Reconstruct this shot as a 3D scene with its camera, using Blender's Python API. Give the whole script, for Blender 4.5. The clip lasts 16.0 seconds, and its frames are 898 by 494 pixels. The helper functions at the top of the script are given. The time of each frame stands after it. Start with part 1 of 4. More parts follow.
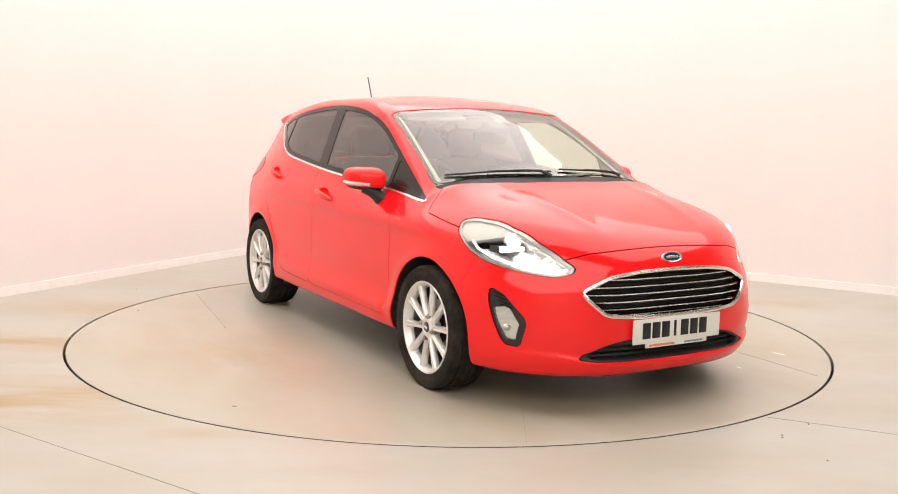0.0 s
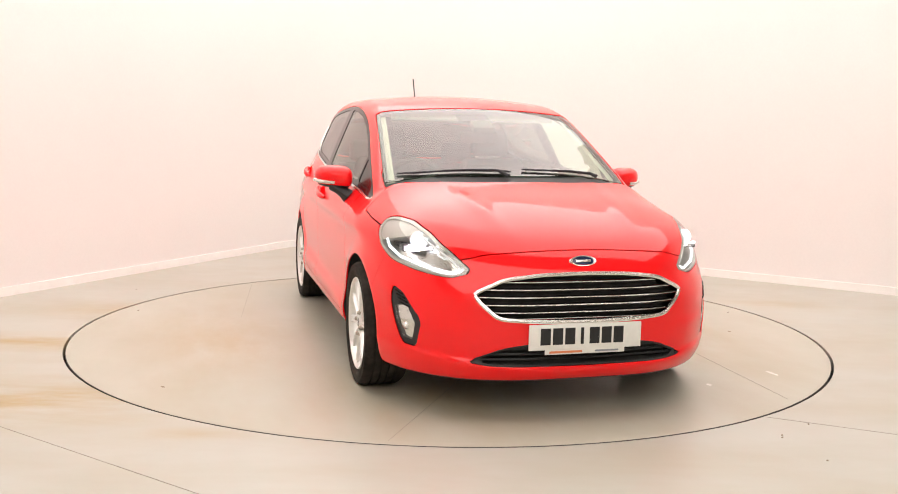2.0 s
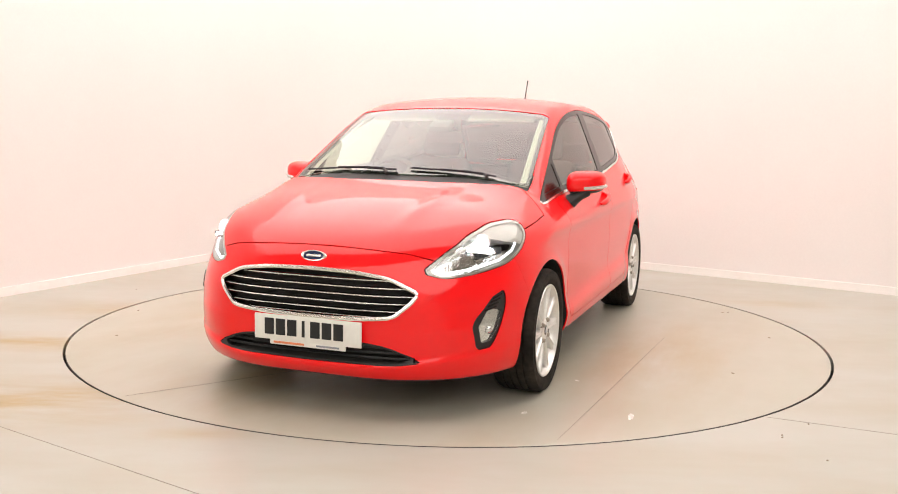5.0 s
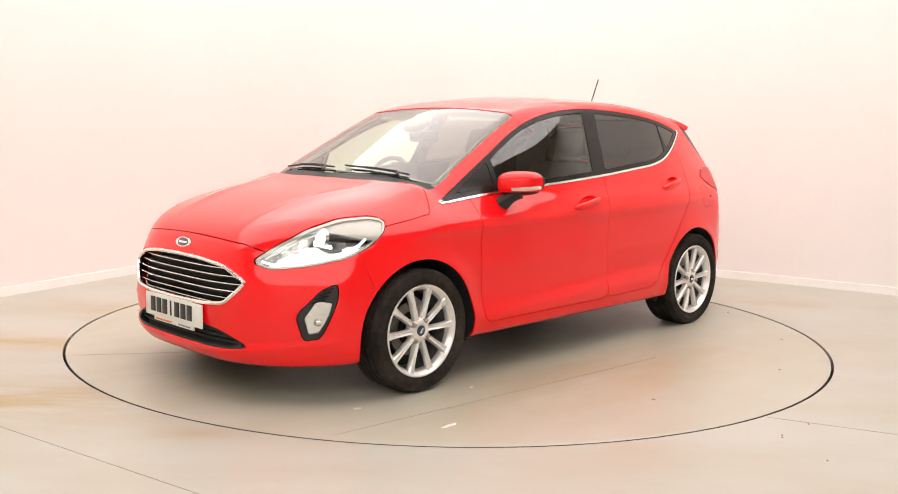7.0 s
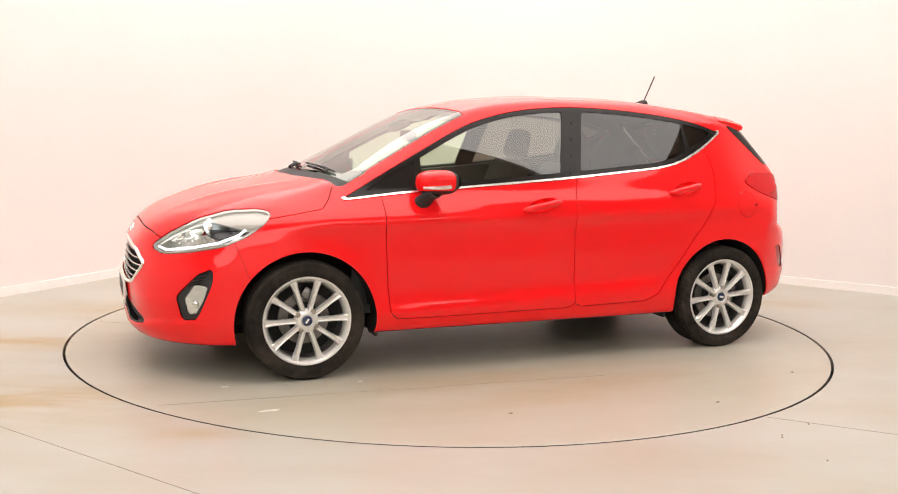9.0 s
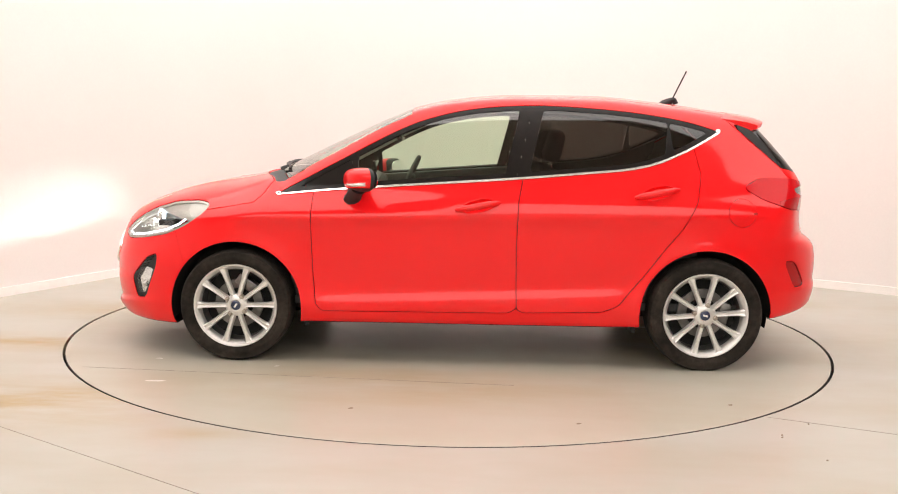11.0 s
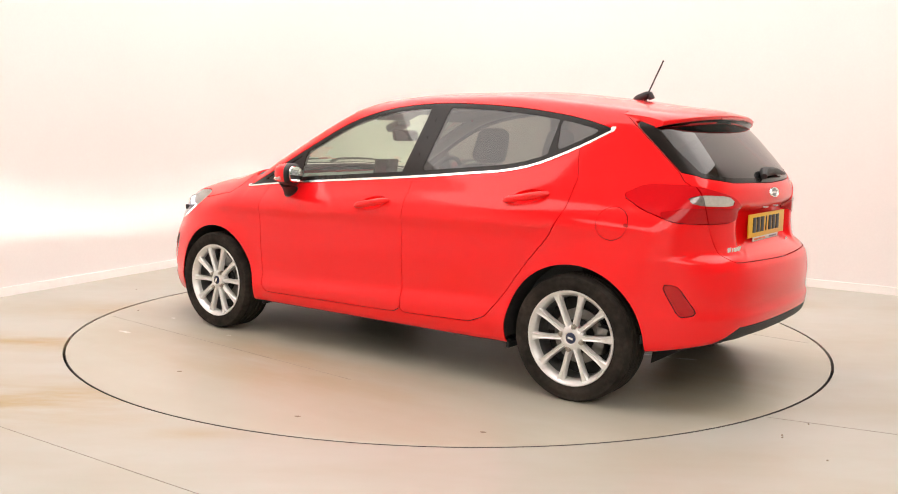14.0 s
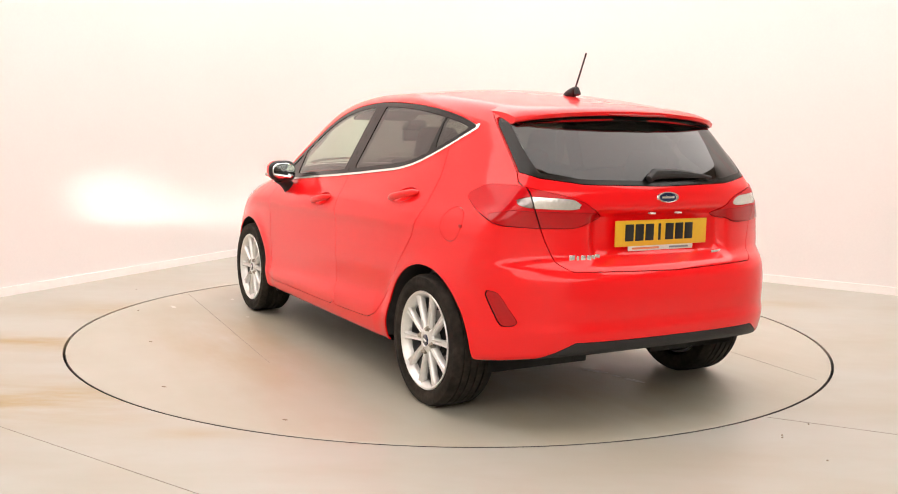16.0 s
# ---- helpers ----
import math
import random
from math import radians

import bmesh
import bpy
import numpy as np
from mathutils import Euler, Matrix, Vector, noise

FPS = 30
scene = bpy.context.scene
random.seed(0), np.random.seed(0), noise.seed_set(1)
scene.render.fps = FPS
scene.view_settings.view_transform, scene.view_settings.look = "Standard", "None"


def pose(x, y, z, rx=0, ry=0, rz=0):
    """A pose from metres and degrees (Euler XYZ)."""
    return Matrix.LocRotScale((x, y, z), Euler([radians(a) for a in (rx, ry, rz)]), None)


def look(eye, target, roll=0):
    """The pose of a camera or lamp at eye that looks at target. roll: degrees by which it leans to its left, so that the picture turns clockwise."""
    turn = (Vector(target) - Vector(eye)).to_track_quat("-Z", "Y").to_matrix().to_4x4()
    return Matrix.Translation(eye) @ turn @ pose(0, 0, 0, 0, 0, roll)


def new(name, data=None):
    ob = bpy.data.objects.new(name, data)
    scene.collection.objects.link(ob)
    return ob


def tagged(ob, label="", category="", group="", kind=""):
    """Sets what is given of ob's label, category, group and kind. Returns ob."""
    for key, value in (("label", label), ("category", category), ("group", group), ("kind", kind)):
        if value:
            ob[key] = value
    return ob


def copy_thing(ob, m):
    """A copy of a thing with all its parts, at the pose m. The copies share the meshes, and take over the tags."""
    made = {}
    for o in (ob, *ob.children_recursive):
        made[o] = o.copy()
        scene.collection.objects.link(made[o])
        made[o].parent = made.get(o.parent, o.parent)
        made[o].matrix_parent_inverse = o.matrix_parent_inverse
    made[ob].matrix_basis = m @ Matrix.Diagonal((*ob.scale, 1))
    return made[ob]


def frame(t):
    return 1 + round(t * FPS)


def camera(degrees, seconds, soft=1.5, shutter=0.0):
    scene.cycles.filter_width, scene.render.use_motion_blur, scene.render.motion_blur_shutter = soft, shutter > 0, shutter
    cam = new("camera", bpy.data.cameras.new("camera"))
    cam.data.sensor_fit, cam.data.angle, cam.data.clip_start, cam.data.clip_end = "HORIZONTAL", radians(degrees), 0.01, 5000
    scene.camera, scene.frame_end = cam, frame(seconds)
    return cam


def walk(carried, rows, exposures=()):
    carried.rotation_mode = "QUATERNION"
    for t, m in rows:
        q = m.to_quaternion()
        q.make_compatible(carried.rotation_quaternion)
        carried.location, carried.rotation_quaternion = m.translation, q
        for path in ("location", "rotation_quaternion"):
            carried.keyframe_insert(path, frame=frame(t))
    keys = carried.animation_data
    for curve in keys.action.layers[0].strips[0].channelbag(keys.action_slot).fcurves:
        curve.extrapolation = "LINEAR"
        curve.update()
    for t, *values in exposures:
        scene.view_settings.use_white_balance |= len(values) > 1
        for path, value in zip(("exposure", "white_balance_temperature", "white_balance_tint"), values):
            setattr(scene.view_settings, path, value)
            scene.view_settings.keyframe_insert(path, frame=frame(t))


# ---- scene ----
cam = camera(51.19, 16.0, soft=1.0)
CAMERA = look((0, -5.811, 1.233), (-0.0014, -4.8186, 1.1103), 1.11)
walk(cam, [(0.0, CAMERA), (16.0, CAMERA)])
scene.view_settings.exposure = 0.0

# ---- light: a studio with rows of ceiling panels, built below; the world outside stays almost dark ----
world = bpy.data.worlds.new("world")
scene.world = world
world.use_nodes = True
world.node_tree.nodes["Background"].inputs[0].default_value = (1.0, 0.93, 0.84, 1)
world.node_tree.nodes["Background"].inputs[1].default_value = 0.05
PANEL_GLOW = 2.3
BEAM_GLOW = 15000.0


# ---- materials ----
def material(name, color, rough=0.5, metal=0.0, coat=0.0, grain=0.0, grain_scale=40.0, stain=0.0, stain_scale=2.0, bump=0.0, bump_scale=200.0, rough_var=0.0, ior=1.45, emit=0.0, spec=0.5):
    m = bpy.data.materials.new(name)
    m.use_nodes = True
    nt = m.node_tree
    p = nt.nodes["Principled BSDF"]
    p.inputs["Roughness"].default_value, p.inputs["Metallic"].default_value = rough, metal
    p.inputs["Coat Weight"].default_value, p.inputs["Coat Roughness"].default_value = coat, 0.02
    p.inputs["IOR"].default_value, p.inputs["Specular IOR Level"].default_value = ior, spec
    p.inputs["Base Color"].default_value = (*color, 1)
    if emit:
        p.inputs["Emission Color"].default_value, p.inputs["Emission Strength"].default_value = (*color, 1), emit
    co = nt.nodes.new("ShaderNodeTexCoord")

    def noise_at(scale, detail=4):
        n = nt.nodes.new("ShaderNodeTexNoise")
        n.inputs["Scale"].default_value, n.inputs["Detail"].default_value = scale, detail
        nt.links.new(co.outputs["Object"], n.inputs["Vector"])
        return n.outputs["Fac"]

    last = None
    for amount, scale in ((grain, grain_scale), (stain, stain_scale)):
        if amount:
            ramp = nt.nodes.new("ShaderNodeMapRange")
            ramp.inputs["From Min"].default_value, ramp.inputs["From Max"].default_value = 0.3, 0.7
            ramp.inputs["To Min"].default_value, ramp.inputs["To Max"].default_value = 1 - amount, 1 + amount
            nt.links.new(noise_at(scale), ramp.inputs["Value"])
            mix = nt.nodes.new("ShaderNodeVectorMath")
            mix.operation = "SCALE"
            if last:
                nt.links.new(last, mix.inputs[0])
            else:
                mix.inputs[0].default_value = color
            nt.links.new(ramp.outputs[0], mix.inputs["Scale"])
            last = mix.outputs[0]
    if last:
        nt.links.new(last, p.inputs["Base Color"])
    if rough_var:
        ramp = nt.nodes.new("ShaderNodeMapRange")
        ramp.inputs["To Min"].default_value, ramp.inputs["To Max"].default_value = rough - rough_var, rough + rough_var
        nt.links.new(noise_at(3.0), ramp.inputs["Value"])
        nt.links.new(ramp.outputs[0], p.inputs["Roughness"])
    if bump:
        b = nt.nodes.new("ShaderNodeBump")
        b.inputs["Strength"].default_value, b.inputs["Distance"].default_value = bump, 0.002
        nt.links.new(noise_at(bump_scale), b.inputs["Height"])
        nt.links.new(b.outputs[0], p.inputs["Normal"])
    return m


def glass(name, tint, gloss=0.08):
    """Thin tinted pane: light passes straight through, with a Fresnel gloss."""
    m = bpy.data.materials.new(name)
    m.use_nodes = True
    nt = m.node_tree
    nt.nodes.remove(nt.nodes["Principled BSDF"])
    t, g, f, x = (nt.nodes.new(k) for k in ("ShaderNodeBsdfTransparent", "ShaderNodeBsdfGlossy", "ShaderNodeLayerWeight", "ShaderNodeMixShader"))
    t.inputs[0].default_value = (*tint, 1)
    g.inputs["Roughness"].default_value = 0.02
    f.inputs[0].default_value = 0.5
    p, k = nt.nodes.new("ShaderNodeMath"), nt.nodes.new("ShaderNodeMath")
    p.operation, k.operation = "POWER", "MULTIPLY_ADD"
    p.inputs[1].default_value, k.inputs[1].default_value, k.inputs[2].default_value = 4.0, 0.9, gloss
    nt.links.new(f.outputs["Facing"], p.inputs[0])
    nt.links.new(p.outputs[0], k.inputs[0])
    nt.links.new(k.outputs[0], x.inputs[0])
    nt.links.new(t.outputs[0], x.inputs[1])
    nt.links.new(g.outputs[0], x.inputs[2])
    nt.links.new(x.outputs[0], nt.nodes["Material Output"].inputs[0])
    return m


def floor_material(name, seed, base, zones):
    """Worn beige-grey floor paint; zones: (x, y, half length, half width, strength) of ochre dirt, broken up by noise."""
    m = material(name, base, 0.34, bump=0.10, bump_scale=45)
    nt = m.node_tree
    p = nt.nodes["Principled BSDF"]
    co = nt.nodes["Texture Coordinate"]
    shift = nt.nodes.new("ShaderNodeVectorMath")
    shift.inputs[1].default_value = (seed, seed * 0.7, 0)
    nt.links.new(co.outputs["Object"], shift.inputs[0])

    def math_node(op, a, b):
        n = nt.nodes.new("ShaderNodeMath")
        n.operation = op
        for slot, v in ((0, a), (1, b)):
            if isinstance(v, (int, float)):
                n.inputs[slot].default_value = v
            else:
                nt.links.new(v, n.inputs[slot])
        return n.outputs[0]

    def span(value, lo, hi, to_lo=0.0, to_hi=1.0):
        r = nt.nodes.new("ShaderNodeMapRange")
        r.inputs["From Min"].default_value, r.inputs["From Max"].default_value = lo, hi
        r.inputs["To Min"].default_value, r.inputs["To Max"].default_value = to_lo, to_hi
        nt.links.new(value, r.inputs["Value"])
        return r.outputs[0]

    def spots(scale, detail, lo, hi, stretch=(1, 1, 1)):
        k = nt.nodes.new("ShaderNodeVectorMath")
        k.operation = "MULTIPLY"
        k.inputs[1].default_value = stretch
        nt.links.new(shift.outputs[0], k.inputs[0])
        n = nt.nodes.new("ShaderNodeTexNoise")
        n.inputs["Scale"].default_value, n.inputs["Detail"].default_value, n.inputs["Roughness"].default_value = scale, detail, 0.65
        nt.links.new(k.outputs[0], n.inputs["Vector"])
        return span(n.outputs["Fac"], lo, hi)

    def zone(x, y, half_x, half_y, strength):
        d = nt.nodes.new("ShaderNodeVectorMath")
        d.operation = "SUBTRACT"
        d.inputs[1].default_value = (x, y, 0)
        nt.links.new(co.outputs["Object"], d.inputs[0])
        k = nt.nodes.new("ShaderNodeVectorMath")
        k.operation = "MULTIPLY"
        k.inputs[1].default_value = (1 / half_x, 1 / half_y, 0)
        nt.links.new(d.outputs[0], k.inputs[0])
        r = nt.nodes.new("ShaderNodeVectorMath")
        r.operation = "LENGTH"
        nt.links.new(k.outputs[0], r.inputs[0])
        return span(r.outputs["Value"], 0.15, 1.0, strength, 0.0)

    streaks = spots(2.4, 5, 0.32, 0.64, (0.55, 1.7, 1))
    dirt = None
    for z in zones:
        k = math_node("MULTIPLY", zone(*z), streaks)
        dirt = k if dirt is None else math_node("MAXIMUM", dirt, k)
    layers = [(math_node("MULTIPLY", spots(0.45, 3, 0.35, 0.65), 0.45), (base[0] * 0.93, base[1] * 0.94, base[2] * 0.93)),
              (math_node("MULTIPLY", spots(0.9, 4, 0.44, 0.74, (0.6, 1.8, 1)), 0.45), (0.36, 0.305, 0.20)),
              (math_node("MULTIPLY", spots(1.8, 3, 0.30, 0.80, (1, 1.3, 1)), 0.24), (0.35, 0.30, 0.21))]
    if dirt is not None:
        layers.append((dirt, (0.37, 0.265, 0.11)))
    last = None
    for fac, color in layers:
        mix = nt.nodes.new("ShaderNodeMix")
        mix.data_type = "RGBA"
        nt.links.new(fac, mix.inputs["Factor"])
        if last:
            nt.links.new(last, mix.inputs["A"])
        else:
            mix.inputs["A"].default_value = (*base, 1)
        mix.inputs["B"].default_value = (*color, 1)
        last = mix.outputs["Result"]
    nt.links.new(last, p.inputs["Base Color"])
    nt.links.new(span(spots(1.6, 3, 0.25, 0.75), 0, 1, 0.30, 0.40), p.inputs["Roughness"])
    return m


PAINT = material("red_paint", (0.93, 0.0065, 0.010), 0.38, coat=0.85, spec=0.08, grain=0.02, grain_scale=900)
PAINT.node_tree.nodes["Principled BSDF"].inputs["Coat Roughness"].default_value = 0.06
PLASTIC = material("black_plastic", (0.022, 0.022, 0.023), 0.55, grain=0.15, grain_scale=300, bump=0.2, bump_scale=700)
GLOSS = material("black_gloss", (0.014, 0.012, 0.011), 0.18, grain=0.1, spec=0.3)
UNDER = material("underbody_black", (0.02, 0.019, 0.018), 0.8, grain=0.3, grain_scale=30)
CHROME = material("chrome", (0.93, 0.92, 0.90), 0.25, 1.0, grain=0.03)
ALLOY = material("silver_alloy", (0.80, 0.79, 0.77), 0.32, 0.55, grain=0.04, grain_scale=60)
NUT = material("nut_steel", (0.42, 0.38, 0.33), 0.35, 0.9, grain=0.1)
# ALLOY darkened: the shade inside the wheel is put into this colour
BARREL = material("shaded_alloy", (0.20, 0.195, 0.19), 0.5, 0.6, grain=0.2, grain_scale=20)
STEEL = material("brake_steel", (0.25, 0.24, 0.23), 0.4, 1.0, grain=0.2, grain_scale=20)
RUBBER = material("tyre_rubber", (0.027, 0.022, 0.018), 0.85, spec=0.2, stain=0.5, stain_scale=7, grain=0.3, grain_scale=40, bump=0.3, bump_scale=120)
FABRIC = material("charcoal_fabric", (0.06, 0.06, 0.062), 0.9, grain=0.25, grain_scale=180, bump=0.4, bump_scale=500)
TRIM_DARK = material("dashboard_plastic", (0.075, 0.077, 0.078), 0.6, grain=0.12, grain_scale=120, bump=0.3, bump_scale=500)
LINER = material("headliner_cloth", (0.62, 0.60, 0.55), 0.9, grain=0.05, grain_scale=150)
CLEAR = glass("window_glass", (0.79, 0.90, 0.78), 0.13)
PRIVACY = glass("privacy_glass", (0.19, 0.18, 0.165), 0.09)
REARGLASS = glass("rear_glass", (0.04, 0.038, 0.035), 0.075)
LENS = glass("lamp_lens", (0.93, 0.95, 0.96), 0.06)
TAIL = material("red_lens", (0.62, 0.005, 0.010), 0.12, coat=0.18, spec=0.2, grain=0.02, grain_scale=60)
TAIL_DEEP = material("deep_red_lens", (0.48, 0.005, 0.008), 0.12, coat=0.35, spec=0.3, grain=0.05, grain_scale=90)
SMOKE = material("smoked_lens", (0.30, 0.25, 0.24), 0.12, 0.5, coat=1.0, grain=0.2, grain_scale=60)
FACETS = material("faceted_chrome", (0.88, 0.87, 0.84), 0.14, 1.0, grain=0.06, grain_scale=60, bump=0.9, bump_scale=55)
LAMP_GREY = material("lamp_housing_grey", (0.45, 0.43, 0.385), 0.34, 0.6, grain=0.08, grain_scale=80)
TAIL_CLEAR = material("clear_reflector", (0.80, 0.76, 0.72), 0.15, 0.6, coat=1.0, grain=0.08, grain_scale=70, bump=0.3, bump_scale=60)
WHITE_PLATE = material("white_plate", (0.80, 0.79, 0.74), 0.35, grain=0.03)
YELLOW_PLATE = material("yellow_plate", (0.85, 0.50, 0.03), 0.35, grain=0.03)
INK = material("black_ink", (0.015, 0.015, 0.016), 0.4)
ORANGE_INK = material("orange_ink", (0.75, 0.24, 0.10), 0.5)
GREY_INK = material("grey_ink", (0.25, 0.26, 0.30), 0.5)
BLUE = material("badge_blue", (0.012, 0.025, 0.075), 0.2, coat=1.0)
WHITE_TRIM = material("white_enamel", (0.85, 0.85, 0.84), 0.25)
MIRROR = material("mirror_glass", (0.85, 0.9, 0.88), 0.03, 1.0)
LED = material("white_led", (0.88, 0.94, 1.0), 0.4, emit=2.0)
LAMP = material("beam_led", (1.0, 0.97, 0.92), 0.4, emit=BEAM_GLOW)
GLOW = material("projector_glow", (0.80, 0.90, 1.0), 0.2, emit=2.6)
PANEL = material("panel_diffuser", (1.0, 0.952, 0.925), 0.6, emit=PANEL_GLOW)
WALL = material("cream_wall_paint", (0.82, 0.778, 0.755), 0.7, grain=0.01, grain_scale=60, stain=0.015, stain_scale=0.7, bump=0.08, bump_scale=150)
SKIRTING = material("white_gloss_skirting", (0.90, 0.88, 0.85), 0.4, grain=0.02, grain_scale=20)
BACKWALL = material("pale_partition", (0.72, 0.68, 0.62), 0.7, grain=0.1, grain_scale=3)
CEILING = material("brown_ceiling", (0.36, 0.31, 0.26), 0.8, grain=0.02)
STEEL_EDGE = material("dark_steel_edge", (0.06, 0.055, 0.05), 0.5, 0.4, grain=0.3, grain_scale=10)
JOINT = material("joint_filler", (0.37, 0.345, 0.295), 0.8, grain=0.2)
SCUFF = material("white_scuff", (0.72, 0.70, 0.66), 0.7, grain=0.2, grain_scale=40)
CRUMB = material("brown_crumb", (0.27, 0.22, 0.16), 0.8, grain=0.3)
FLOOR = floor_material("floor_paint", 0.0, (0.46, 0.456, 0.408), [(-1.9, -1.75, 1.0, 0.5, 1.0), (-2.4, -0.6, 0.9, 0.3, 0.95), (-2.3, 0.4, 1.0, 0.4, 0.6), (-1.05, -2.15, 0.35, 0.10, 0.5), (2.4, 1.1, 0.7, 0.35, 0.45)])
DISC = floor_material("turntable_paint", 7.3, (0.455, 0.442, 0.373), [(1.35, -0.3, 0.9, 0.9, 0.62), (-1.4, 0.2, 0.9, 0.9, 0.55), (0.2, 1.3, 1.5, 0.6, 0.5), (0.1, -1.4, 1.3, 0.6, 0.5)])

# ---- the car's outer form: x forward from mid wheelbase, y to its left, z up ----
AXLE_F, AXLE_R, ARCH = 1.2465, -1.2465, 0.353


def curve(t, ks, vs):
    """Smooth monotone cubic through the knots ks (rising)."""
    ks, vs = np.asarray(ks, float), np.asarray(vs, float)
    h, d = np.diff(ks), np.diff(vs) / np.diff(ks)
    m = np.empty(len(ks))
    m[0], m[-1] = d[0], d[-1]
    for i in range(1, len(ks) - 1):
        m[i] = 0 if d[i - 1] * d[i] <= 0 else 3 * (h[i - 1] + h[i]) / ((2 * h[i] + h[i - 1]) / d[i - 1] + (h[i] + 2 * h[i - 1]) / d[i])
    t = np.clip(np.asarray(t, float), ks[0] - 1, ks[-1] + 1)
    i = np.clip(np.searchsorted(ks, t) - 1, 0, len(h) - 1)
    s = (t - ks[i]) / h[i]
    inside = (s >= 0) & (s <= 1)
    c = np.clip(s, 0, 1)
    v = ((1 + 2 * c) * vs[i] + c * h[i] * m[i]) * (1 - c) ** 2 + c * c * ((3 - 2 * c) * vs[i + 1] + (c - 1) * h[i] * m[i + 1])
    return np.where(inside, v, v + np.where(s < 0, m[i], m[i + 1]) * (s - c) * h[i])


def smax(a, b, k):
    return np.maximum(a, b) + np.clip(k - np.abs(a - b), 0, None) ** 2 / (4 * k)


def sig(v):
    return 1 / (1 + np.exp(-np.clip(v, -30, 30)))


def top(x, y):
    z = curve(x, [-1.8, -1.4, -1.1, -0.65, -0.25, 0.1, 0.3, 0.5, 0.7, 0.9, 1.06, 1.14, 1.26, 1.55, 1.8, 1.9, 1.99, 2.06],
              [1.322, 1.382, 1.422, 1.457, 1.455, 1.425, 1.383, 1.305, 1.212, 1.115, 1.035, 1.0, 0.964, 0.906, 0.828, 0.783, 0.725, 0.64])
    c = curve(x, [-1.8, -0.6, 0.3, 0.75, 1.0, 1.12, 1.45, 1.8, 2.0], [0.13, 0.12, 0.105, 0.18, 0.21, 0.10, 0.06, 0.07, 0.08])
    q = curve(x, [0.9, 1.15, 1.5, 1.9], [0, 0.22, 0.5, 0.45])
    z = z - c * y * y - np.clip(q, 0, 1) * np.abs(y) ** 6
    ridge = np.exp(-((np.abs(y) - 0.30 - 0.16 * (1.9 - x)) / 0.05) ** 2) * np.clip((x - 1.1) / 0.3, 0, 1) * np.clip((1.95 - x) / 0.3, 0, 1)
    return z + 0.008 * ridge


def side(x, z):
    w = curve(z, [0.15, 0.25, 0.32, 0.42, 0.6, 0.76, 0.85, 0.93, 1.0, 1.38, 1.5],
              [0.80, 0.842, 0.853, 0.846, 0.856, 0.867, 0.851, 0.815, 0.786, 0.612, 0.556])
    lower = 0.335 + 0.075 * np.clip((0.75 - x) / 1.5, 0, 1)
    w = w + 0.017 * sig((lower - z) / 0.013) * np.clip((0.95 - x) / 0.2, 0, 1) * np.clip((x + 0.95) / 0.2, 0, 1)
    crease = 0.775 + 0.05 * np.clip((0.9 - x) / 2.3, 0, 1)
    w = w - 0.015 * sig((crease - 0.03 - z) / 0.012) * np.exp(-((crease - 0.06 - z) / 0.12) ** 2)
    f, r = np.clip(x - 0.95, 0, None), np.clip(-0.8 - x, 0, None)
    low, high = sig((0.9 - z) / 0.05), sig((z - 1.0) / 0.06)
    w = w - f ** 2 * (0.055 * low + 0.12 * (1 - low)) - 0.095 * np.log1p(np.exp(np.clip(x, -3, 3) / 0.12)) * 0.12 * sig((z - 0.845) / 0.03) - r ** 2 * (0.055 + 0.065 * sig((z - 0.78) / 0.05) * (1 - high) + 0.125 * high)
    for a in (AXLE_F, AXLE_R):
        d = np.hypot(x - a, z - 0.281)
        w = w + 0.012 * np.exp(-((d - ARCH) / 0.05) ** 2)
    return w


def front(y, z):
    x = curve(z, [0.12, 0.18, 0.25, 0.35, 0.45, 0.55, 0.65, 0.73, 0.85], [1.88, 1.99, 2.036, 2.054, 2.062, 2.056, 2.035, 2.0, 1.90])
    y = np.abs(y)
    x = x - 0.240 * (y / 0.70) ** 3.7 - 0.16 * sig((z - 0.58) / 0.04) * np.clip(y, 0, 0.8) ** 2 * (1 - 0.2 * y)
    x = x + 0.011 * sig((0.405 + 0.10 * (y - 0.5) - z) / 0.010) * sig((z - 0.285) / 0.02) * np.clip((y - 0.38) / 0.15, 0, 1) * np.clip((0.84 - y) / 0.1, 0, 1)
    return x + 0.036 * sig((0.236 + 0.11 * y * y - z) / 0.006) * np.clip(1.4 - y / 0.75, 0, 1)


def rear(y, z):
    x = curve(z, [0.15, 0.24, 0.32, 0.45, 0.55, 0.635, 0.675, 0.72, 0.83, 0.93, 0.985, 1.05, 1.2, 1.36, 1.5],
              [-1.78, -1.87, -1.935, -1.962, -1.968, -1.958, -1.937, -1.892, -1.88, -1.882, -1.872, -1.835, -1.705, -1.545, -1.40])
    y = np.abs(y)
    b = sig((0.69 - z) / 0.02)
    x = x - 0.014 * sig((0.445 - z) / 0.008)
    x = x + 0.05 * sig((0.37 - y) / 0.012) * sig((z - 0.718) / 0.015) * sig((0.905 - z) / 0.007)
    return x + y ** 2 * (0.22 * (1 - b) + 0.13 * b) + (0.16 * b + 0.06 * (1 - b)) * (y / 0.75) ** 6


